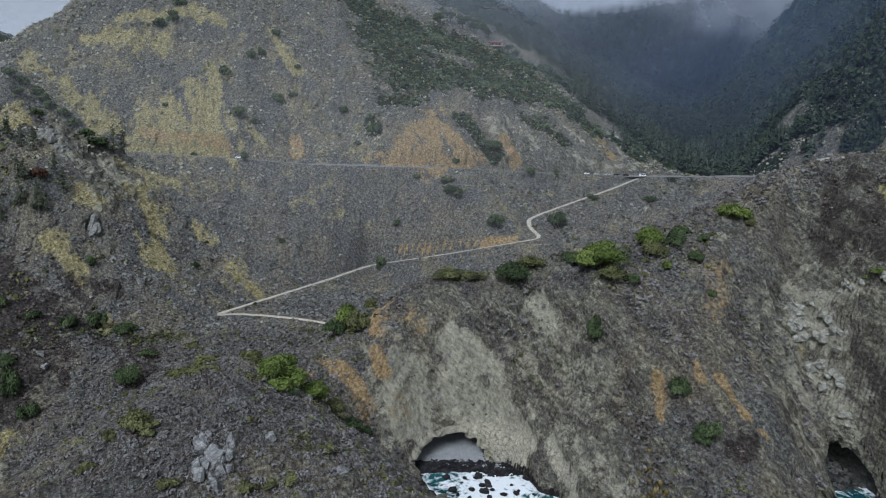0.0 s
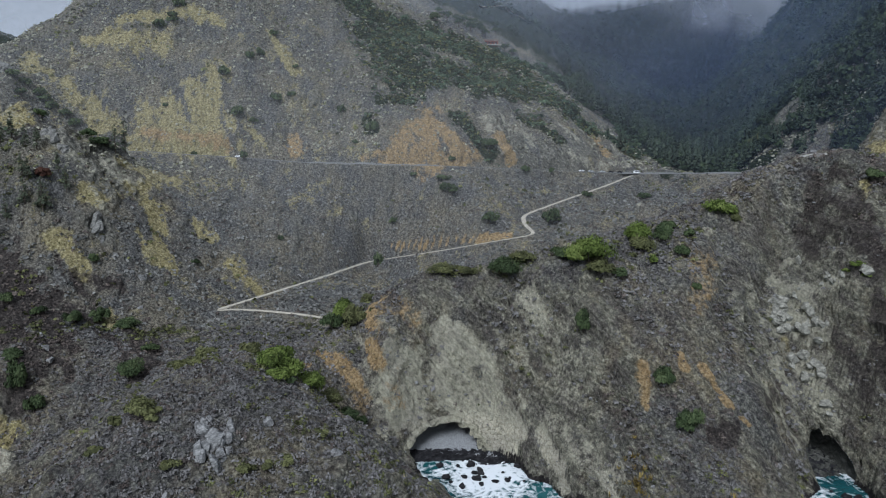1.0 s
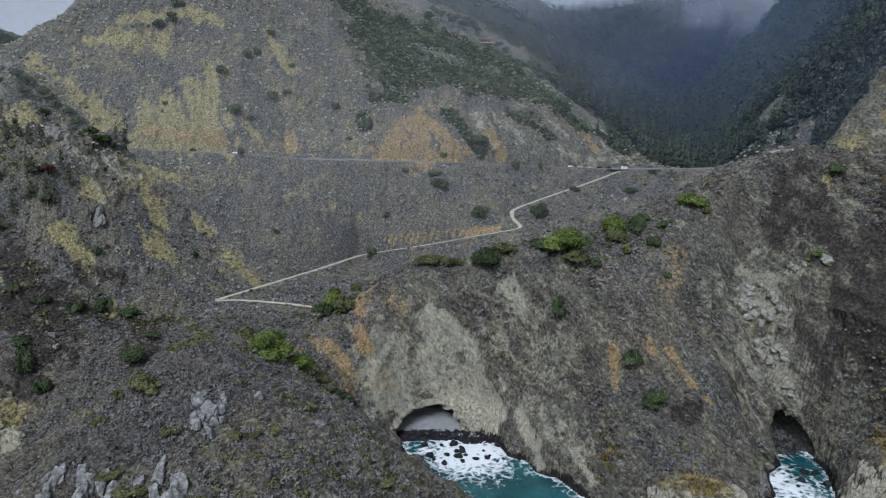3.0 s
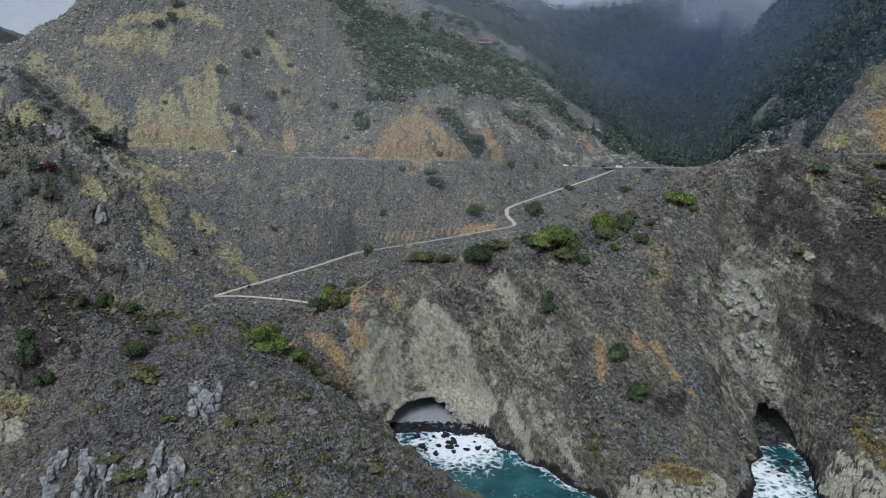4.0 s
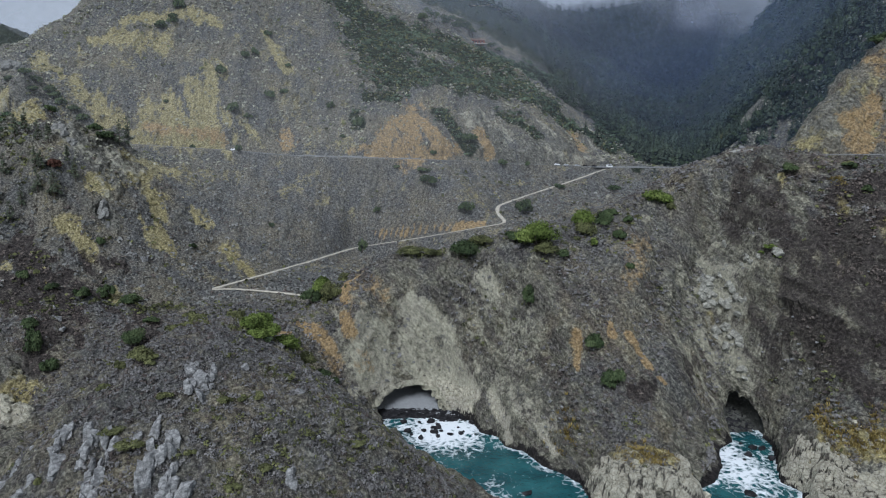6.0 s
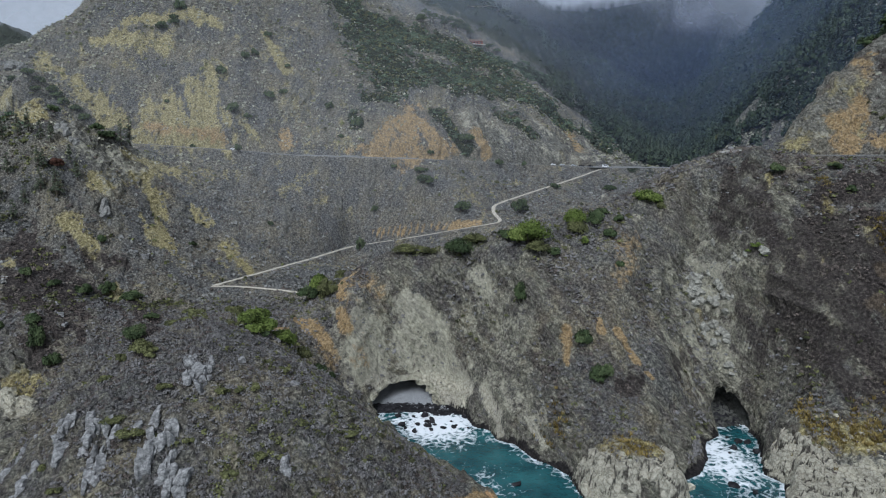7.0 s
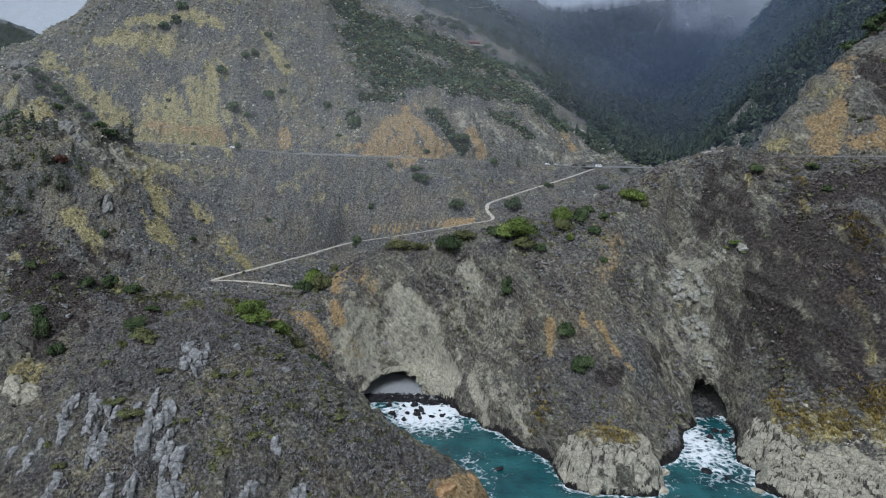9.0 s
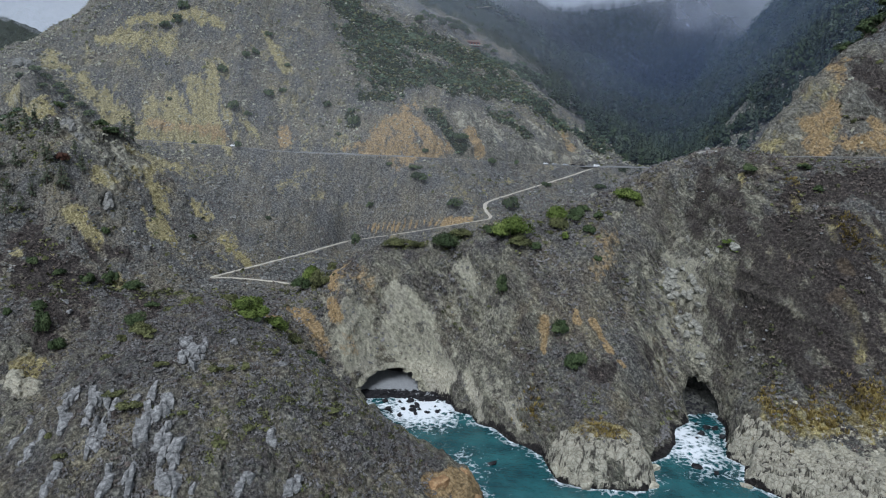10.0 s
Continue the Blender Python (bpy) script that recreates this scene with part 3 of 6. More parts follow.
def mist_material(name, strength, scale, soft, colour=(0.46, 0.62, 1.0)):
    """See-through sheet standing in for cloud or distance haze; its density follows drifting noise and fades at the
    rim.
    """
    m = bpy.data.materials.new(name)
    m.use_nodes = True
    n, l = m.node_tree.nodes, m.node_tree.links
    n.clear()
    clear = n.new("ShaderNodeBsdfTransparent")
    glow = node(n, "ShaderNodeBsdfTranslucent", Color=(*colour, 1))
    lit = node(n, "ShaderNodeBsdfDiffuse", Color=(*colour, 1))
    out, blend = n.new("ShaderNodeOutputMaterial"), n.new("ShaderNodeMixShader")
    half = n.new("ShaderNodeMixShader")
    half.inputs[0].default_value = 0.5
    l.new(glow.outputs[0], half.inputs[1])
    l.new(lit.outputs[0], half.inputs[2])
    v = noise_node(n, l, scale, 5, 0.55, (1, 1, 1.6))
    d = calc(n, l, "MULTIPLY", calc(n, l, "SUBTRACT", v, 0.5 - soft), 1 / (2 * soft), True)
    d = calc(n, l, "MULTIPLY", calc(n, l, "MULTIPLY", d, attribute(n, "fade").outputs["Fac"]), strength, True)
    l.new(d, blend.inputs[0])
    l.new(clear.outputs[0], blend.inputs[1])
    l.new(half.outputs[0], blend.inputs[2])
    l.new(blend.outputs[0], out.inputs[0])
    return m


MAT_GROUND = ground_material()
MAT_SEA = sea_material()
MAT_SAGE = leaf_material("grey_sage_leaves", (0.09, 0.084, 0.081), (0.176, 0.166, 0.16), (0.262, 0.249, 0.239))
# sage again, lighter and warmer, with the far hill's hazy brightness in its colour
MAT_FARSAGE = leaf_material("far_hill_sage_leaves", (0.145, 0.142, 0.108), (0.32, 0.31, 0.238), (0.49, 0.472, 0.358))
MAT_BLUESAGE = leaf_material("blue_grey_sage_leaves", (0.09, 0.091, 0.086), (0.197, 0.195, 0.181), (0.33, 0.322, 0.295))
MAT_HEATH = leaf_material("brown_heath_leaves", (0.056, 0.046, 0.042), (0.12, 0.098, 0.086), (0.215, 0.176, 0.15))
MAT_BRUSH = leaf_material("olive_brush_leaves", (0.04, 0.043, 0.02), (0.105, 0.11, 0.046), (0.21, 0.212, 0.09))
MAT_LIME = leaf_material("bright_green_leaves", (0.036, 0.05, 0.012), (0.10, 0.138, 0.03), (0.205, 0.25, 0.07))
MAT_DARKLEAF = leaf_material("dark_green_leaves", (0.022, 0.033, 0.015), (0.056, 0.08, 0.034), (0.12, 0.15, 0.068))
MAT_STRAW = leaf_material("dry_straw_tufts", (0.13, 0.108, 0.05), (0.32, 0.273, 0.13), (0.57, 0.50, 0.28))
MAT_GOLD = leaf_material("golden_grass_tufts", (0.10, 0.07, 0.025), (0.25, 0.185, 0.06), (0.46, 0.36, 0.14))
MAT_WOODLEAF = leaf_material("canyon_oak_leaves", (0.012, 0.02, 0.01), (0.038, 0.056, 0.028), (0.08, 0.108, 0.054))
MAT_NEEDLE = leaf_material("conifer_needles", (0.018, 0.027, 0.019), (0.046, 0.063, 0.042), (0.092, 0.114, 0.075))
# oak leaf colour made lighter and bluer for haze over the hill
MAT_OAK = leaf_material("hazy_oak_scrub_leaves", (0.03, 0.047, 0.032), (0.082, 0.12, 0.072), (0.17, 0.22, 0.135))
MAT_PINE = leaf_material("ragged_pine_needles", (0.05, 0.06, 0.042), (0.105, 0.122, 0.08), (0.19, 0.205, 0.135))
MAT_RUST = leaf_material("rust_red_leaves", (0.035, 0.018, 0.014), (0.09, 0.042, 0.03), (0.16, 0.08, 0.05))
MAT_BARK = plain_material("bark", (0.085, 0.07, 0.055), 0.9, 0, 0.4, 4)
MAT_GREYROCK = rock_material("grey_outcrop_rock", (0.07, 0.069, 0.067), (0.22, 0.216, 0.209), (0.41, 0.40, 0.384), 0.8)
MAT_DULLROCK = rock_material("dull_crag_rock", (0.055, 0.054, 0.05), (0.18, 0.175, 0.16), (0.33, 0.32, 0.29), 0.6)
MAT_PALEROCK = rock_material("pale_shore_rock", (0.16, 0.145, 0.105), (0.41, 0.375, 0.29), (0.60, 0.56, 0.45), 0.45)
MAT_WETROCK = rock_material("dark_wet_rock", (0.008, 0.008, 0.009), (0.025, 0.024, 0.026), (0.06, 0.058, 0.06))
# cave rock coloured dark, so the shade inside is in the colour
MAT_CAVESHADE = rock_material("shaded_cave_rock", (0.03, 0.03, 0.028), (0.08, 0.08, 0.07), (0.16, 0.155, 0.14), 0.3)
MAT_COVEROCK = rock_material("pale_cave_rock", (0.10, 0.097, 0.082), (0.27, 0.26, 0.22), (0.46, 0.44, 0.375), 0.6)
MAT_ASPHALT = plain_material("worn_asphalt", (0.17, 0.168, 0.162), 0.9, 0, 0.2, 1.2)
MAT_DIRT = plain_material("pale_trail_dirt", (0.42, 0.38, 0.31), 0.95, 0, 0.22, 0.8)
MAT_PEBBLE = plain_material("grey_beach_pebbles", (0.235, 0.238, 0.24), 0.9, 0, 0.35, 2.5)


# ---------------------------------------------------------------- mesh helpers
def mesh_from(name, verts, faces, mat, smooth_shade=False):
    """A mesh object from numpy arrays; faces all of one length."""
    me = bpy.data.meshes.new(name)
    verts, faces = np.ascontiguousarray(verts, np.float32), np.ascontiguousarray(faces, np.int32)
    me.vertices.add(len(verts))
    me.vertices.foreach_set("co", verts.ravel())
    me.loops.add(faces.size)
    me.loops.foreach_set("vertex_index", faces.ravel())
    me.polygons.add(len(faces))
    me.polygons.foreach_set("loop_start", np.arange(0, faces.size, faces.shape[1], dtype=np.int32))
    me.polygons.foreach_set("use_smooth", np.full(len(faces), smooth_shade))
    me.update(calc_edges=True)
    me.materials.append(mat)
    return new(name, me)


def put_float(ob, name, values):
    a = ob.data.attributes.new(name, "FLOAT", "POINT")
    a.data.foreach_set("value", np.ascontiguousarray(values, np.float32))


def put_colour(ob, name, r, g, b):
    a = ob.data.attributes.new(name, "FLOAT_COLOR", "POINT")
    a.data.foreach_set("color", np.ascontiguousarray(np.stack([r, g, b, np.ones_like(r)], 1), np.float32).ravel())


def part(name, bm, mat, parent, label=""):
    me = bpy.data.meshes.new(name)
    bm.to_mesh(me)
    bm.free()
    me.materials.append(mat)
    ob = new(name, me)
    ob.parent = parent
    return tagged(ob, label)


def adopt(ob, parent, label=""):
    ob.parent = parent
    return tagged(ob, label)


def grid_faces(rows, cols):
    k = np.arange(rows * cols).reshape(rows, cols)
    return np.stack([k[:-1, :-1], k[:-1, 1:], k[1:, 1:], k[1:, :-1]], -1).reshape(-1, 4)


def ground_at(x, y):
    return float(terrain(np.array([float(x)]), np.array([float(y)]))[0])


# ---------------------------------------------------------------- ground
CAVES = [(2.0, 219.0, 5.2, 14.0, 6.6, 15.0), (137.0, 204.0, 0.0, 7.0, 15.0, 15.0)]


def in_cave(x, y, z, grow=1.0):
    hole = np.zeros(np.shape(x), bool)
    for cx, cy, cz, half, high, deep in CAVES:
        hole |= (np.abs(y - cy) < 13) & (z > cz - 6) & (((x - cx) / half) ** 2 + (np.maximum(z - cz, 0) / high) ** 2 < grow)
    return hole


def build_ground():
    az = np.radians(np.r_[np.arange(-180, -43, 4.0), np.arange(-43, 43, 0.215), np.arange(43, 180.1, 4.0)])
    r = np.r_[np.arange(50, 105, 2.5), np.arange(105, 330, 0.7), np.arange(330, 640, 1.7), np.arange(640, 1300, 6.0), np.arange(1300, 2000, 14.0), np.arange(2000, 4400, 80.0)]
    rr, aa = np.meshgrid(r, az, indexing="ij")
    x, y = 15 + rr * np.sin(aa), -30 + rr * np.cos(aa)
    xf, yf = x.ravel(), y.ravel()
    z0 = land(xf, yf)
    d = inland(xf, yf)
    slope = np.hypot(np.gradient(z0.reshape(rr.shape), r, axis=0), np.gradient(z0.reshape(rr.shape), az, axis=1) / rr).ravel()
    z = terrain(xf, yf)
    coast = 1 - smooth(30, 90, d)
    rock = smooth(1.25, 2.2, slope + 0.9 * fbm(xf / 12, yf / 12, 4, 9, 0.6)) * (0.2 + 0.5 * coast)
    rock = np.maximum(rock, (1 - smooth(7, 14, z0 + 4 * fbm(xf / 8, yf / 8, 3, 29))) * 0.9)
    rock = np.maximum(rock, smooth(0.7, 0.95, fbm(xf / 11, yf / 17, 4, 15, 0.6)) * 0.6 * smooth(0.4, 0.8, slope))
    rock = np.maximum(rock, 0.85 * patches(xf, yf, ROCKY, 0.9, 9, 25))
    pale = np.maximum(bands(xf, yf, z, PALE_COVE + PALE_EAST, 0.6, 5), 0.62 * bands(xf, yf, z, PALE_FAR + PALE_WEST, 0.9, 5))
    pale = np.maximum(pale, 0.58 * bands(xf, yf, z, PALE_WALL, 1.0, 45))
    ochre = np.maximum(bands(xf, yf, z, OCHRE_HILL + OCHRE_EAST, 0.6, 7) * 0.85, bands(xf, yf, z, OCHRE_CLIFF, 0.5, 7) * 1.1)
    ochre = np.maximum(ochre, 0.55 * bands(xf, yf, z, TAN_WALL, 0.8, 37))
    grass = np.maximum(bands(xf, yf, z, GRASS_HILL + GRASS_WEST + GRASS_EAST, 1.0, 13) * 0.95, bands(xf, yf, z, GRASS_ROAD, 1.2, 13) * 0.55)
    grass = np.maximum(grass, 0.5 * smooth(0.45, 1.0, fbm(xf / 16, yf / 16, 4, 41, 0.6)) * smooth(200, 330, yf))
    green = np.maximum(np.maximum(1.7 * bands(xf, yf, z, SCRUB_HILL, 0.6, 19), 0.5 * bands(xf, yf, z, SCRUB_WEST, 0.6, 19)), 1.7 * smooth(640, 780, yf))
    green = np.maximum(green, 1.5 * patches(xf, yf, WOODS, 0.5, 30, 23))
    grass, rock = grass * (1 - smooth(0.4, 1.2, green)), rock * (1 - 0.2 * smooth(0.5, 1.4, green))
    wet = 1 - smooth(0.8, 2.8, z + 1.5 * fbm(xf / 5, yf / 5, 3, 61))
    # rough rock pushed out along the slope
    shape = rr.shape
    zz = z.reshape(shape)
    px = np.stack([x, y, zz], -1)
    gu, gv = np.gradient(px, axis=0), np.gradient(px, axis=1)
    nrm = np.cross(gv, gu)
    nrm /= np.linalg.norm(nrm, axis=2)[..., None] + 1e-9
    nrm *= np.sign(nrm[..., 2:3] + 1e-9)
    bare = np.maximum(np.maximum(np.maximum(rock, pale * 0.9), wet * 0.7), 0.5 * coast * smooth(0.7, 1.3, slope)) * smooth(0.5, 3, np.abs(d)) * smooth(0, 1, d)
    u, v = (xf * 0.8 + yf * 0.6), z * 1.1 + 0.5 * xf
    push = ridged((xf * 0.9 - z * 0.45) / 17 + 0.3 * fbm(xf / 25, z / 25, 2, 13), (z + 0.6 * xf) / 60, 2, 53) * 1.9 + ridged(u / 9 + 0.3 * fbm(u / 15, v / 15, 2, 3), v / 16, 4, 51) * 1.5 + fbm(u / 2.5, v / 3.5, 3, 57) * 0.6
    push = push + cells(u / 3.4, v / 4.6, 5) * 0.75 + cells(u / 7.5, v / 9, 15) * 0.9
    hairy = (1 - bare) * fbm(xf / 2.2, yf / 2.2, 2, 63) * 0.5 * smooth(2, 8, d)
    near_road = np.minimum(line_distance(xf, yf, HIGHWAY_LINE)[0], line_distance(xf, yf, TRAIL_LINE)[0])
    calm = np.ones(len(xf))
    for cx, cy, cz, half, high, deep in CAVES:
        calm *= np.where(np.abs(yf - cy) < 16, smooth(1.1, 1.9, np.hypot((xf - cx) / half, np.maximum(z - cz, 0) / high)), 1.0)
    push = push * calm * (1 - 0.55 * bands(xf, yf, z, PALE_COVE, 0.3, 5)) * (1 - 0.8 * smooth(0.3, 0.8, pale * (1 - smooth(11, 17, z)) * smooth(40, 60, xf)))
    px = px + nrm * ((push * bare + hairy) * smooth(4.5, 8, near_road)).reshape(shape)[..., None]
    faces = grid_faces(*shape)
    flat = px.reshape(-1, 3)
    mid = flat[faces].mean(1)
    faces = faces[~(in_cave(flat[:, 0], flat[:, 1], flat[:, 2])[faces].any(1) | in_cave(mid[:, 0], mid[:, 1], mid[:, 2]))]
    ob = mesh_from("ground", flat, faces, MAT_GROUND, False)
    put_colour(ob, "cover_a", rock, grass, ochre)
    put_colour(ob, "cover_b", green, wet, pale)
    put_colour(ob, "cover_c", 0.9 * bands(xf, yf, z, HEATH, 1.0, 27), coast, pale * (1 - smooth(11, 17, z)))
    return tagged(ob, "steep coastal hillsides of grey scrub, dry grass and bare rock", "hillside", kind="structure")


build_ground()


def build_sea():
    xs = np.r_[np.geomspace(-9000, -190, 22), np.arange(-180, 260, 2.0), np.geomspace(270, 9000, 22)]
    ys = np.r_[-np.geomspace(9000, 60, 20), np.arange(-40, 90, 5.0), np.arange(90, 228, 1.6)]
    x, y = np.meshgrid(xs, ys, indexing="ij")
    xf, yf = x.ravel(), y.ravel()
    d = -inland(xf, yf)
    z = fbm(xf / 9, yf / 9, 4, 91) * 0.22
    surf = np.exp(-np.clip(d, 0, None) / 6.0) * 0.5
    cove = np.exp(-(((xf - 18) / 24) ** 2 + ((yf - 198) / 26) ** 2)) * 0.74
    gap = np.exp(-(((xf - 122) / 18) ** 2 + ((yf - 172) / 36) ** 2)) * 0.62
    streak = np.exp(-(((xf - 34) / 10) ** 2 + ((yf - 148) / 14) ** 2)) * 0.25 + 0.17
    ob = mesh_from("sea", np.stack([xf, yf, z], 1), grid_faces(*x.shape), MAT_SEA, True)
    put_float(ob, "foam", np.maximum(np.maximum(surf, cove), np.maximum(gap, streak)))
    return tagged(ob, "turquoise sea with white surf among the rocks", "sea", kind="structure")


build_sea()


# ---------------------------------------------------------------- road and trail
def ribbon(name, line, width, lift, mat, label, category, ragged=0.0):
    mid = along(line, 3)
    tang = np.gradient(mid[:, :2], axis=0)
    for _ in range(3):
        mid[1:-1] = (mid[:-2] + 2 * mid[1:-1] + mid[2:]) / 4
    tang /= np.linalg.norm(tang, axis=1)[:, None]
    side = np.stack([tang[:, 1], -tang[:, 0]], 1)
    rows = []
    for k, off in enumerate((-1.08, -1.0, -0.5, 0.0, 0.5, 1.0, 1.08)):
        w = width / 2 * off * (1 + ragged * fbm(mid[:, 0] / 5, mid[:, 1] / 5 + k, 2, 8))
        z = mid[:, 2] + lift + (-0.5 if abs(off) > 1.05 else 0.06 * (1 - off * off))
        rows.append(np.c_[mid[:, 0] + side[:, 0] * w, mid[:, 1] + side[:, 1] * w, z])
    v = np.stack(rows, 1)
    ob = mesh_from(name, v.reshape(-1, 3), grid_faces(len(mid), 7), mat, False)
    return tagged(ob, label, category, kind="structure")


ribbon("road", HIGHWAY, 8.5, 0.12, MAT_ASPHALT, "worn grey two-lane coast road cut into the slope", "road", 0.05)
ribbon("trail", TRAIL, 2.4, 0.12, MAT_DIRT, "pale dirt trail switching back down the slope", "trail", 0.25)


# ---------------------------------------------------------------- scrub: templates and scattering
def leaf_quads(rng, count, size, squash=0.75, flare=0.5):
    """Leaf blades set over a dome of radius 1."""
    u = rng.normal(size=(count, 3))
    u[:, 2] = np.abs(u[:, 2]) * 0.9 + 0.05
    u /= np.linalg.norm(u, axis=1)[:, None]
    c = u * rng.uniform(0.62, 1.0, (count, 1)) * np.array([1, 1, squash])
    n = u + rng.normal(size=(count, 3)) * flare
    n /= np.linalg.norm(n, axis=1)[:, None]
    t = np.cross(n, rng.normal(size=(count, 3)))
    t /= np.linalg.norm(t, axis=1)[:, None]
    s = size * rng.uniform(0.6, 1.25, (count, 1))
    t, b = t * s, np.cross(n, t) * s
    return np.stack([c - t - b * 0.7, c + t - b * 0.6, c + t * 0.7 + b, c - t * 0.8 + b * 0.8], 1).reshape(-1, 3)


def grass_blades(rng, count):
    out = []
    for _ in range(count):
        a, lean = rng.uniform(0, 2 * math.pi), rng.uniform(0.2, 0.9)
        r = rng.uniform(0, 0.5)
        base = np.array([math.cos(a) * r, math.sin(a) * r, -0.1])
        tip = base + np.array([math.cos(a) * lean, math.sin(a) * lean, rng.uniform(0.6, 1.1)])
        w = np.array([-math.sin(a), math.cos(a), 0]) * 0.16
        out += [base - w, base + w, tip + w * 0.5, tip - w * 0.5]
    return np.array(out)


def stone_quads(rng):
    v = np.array([(sx, sy, sz) for sz in (-0.6, 0.6) for sx, sy in ((-1, -1), (1, -1), (1, 1), (-1, 1))], float) * rng.uniform(0.45, 0.9, (8, 3))
    f = [(0, 3, 2, 1), (4, 5, 6, 7), (0, 1, 5, 4), (1, 2, 6, 5), (2, 3, 7, 6), (3, 0, 4, 7)]
    return np.concatenate([v[list(q)] for q in f])


def scatter(name, templates, x, y, size, tall, rng, mat, label, category, sink=0.1):
    """One mesh of many small plants or stones, each turned and sized by chance."""
    z = terrain(x, y)
    verts, tones = [], []
    pick = rng.integers(0, len(templates), len(x))
    turn = rng.uniform(0, 2 * math.pi, len(x))
    tone = np.clip(rng.normal(0.5, 0.2, len(x)) + 0.25 * fbm(x / 9, y / 9, 2, 71), 0, 1)
    for k, t in enumerate(templates):
        i = np.where(pick == k)[0]
        c, s = np.cos(turn[i])[:, None], np.sin(turn[i])[:, None]
        vx = (t[None, :, 0] * c - t[None, :, 1] * s) * size[i][:, None] + x[i][:, None]
        vy = (t[None, :, 0] * s + t[None, :, 1] * c) * size[i][:, None] + y[i][:, None]
        vz = t[None, :, 2] * (size[i] * tall[i])[:, None] + (z[i] - sink * size[i])[:, None]
        verts.append(np.stack([vx, vy, vz], -1).reshape(-1, 3))
        tones.append(np.repeat(tone[i], len(t)))
    verts = np.concatenate(verts)
    ob = mesh_from(name, verts, np.arange(len(verts)).reshape(-1, 4), mat)
    put_float(ob, "tone", np.concatenate(tones))
    return tagged(ob, label, category, kind="stuff")


def sown(rng, count, near, far, east=43, west=-43):
    """Places over the land between two distances and two bearings from the middle of the camera's path."""
    a = np.radians(rng.uniform(west, east, count))
    r = np.sqrt(rng.uniform(near ** 2, far ** 2, count))
    x, y = 15 + r * np.sin(a), -30 + r * np.cos(a)
    d = inland(x, y)
    road = np.minimum(line_distance(x, y, HIGHWAY_LINE)[0] - 5.5, line_distance(x, y, TRAIL_LINE)[0] - 2.2)
    ok = (d > 2.5) & ~in_cave(x, y, land(x, y), 1.5) & (road > 0.5) & (line_distance(x, y + 5, HIGHWAY_LINE)[0] > 5)
    return x[ok], y[ok], d[ok]


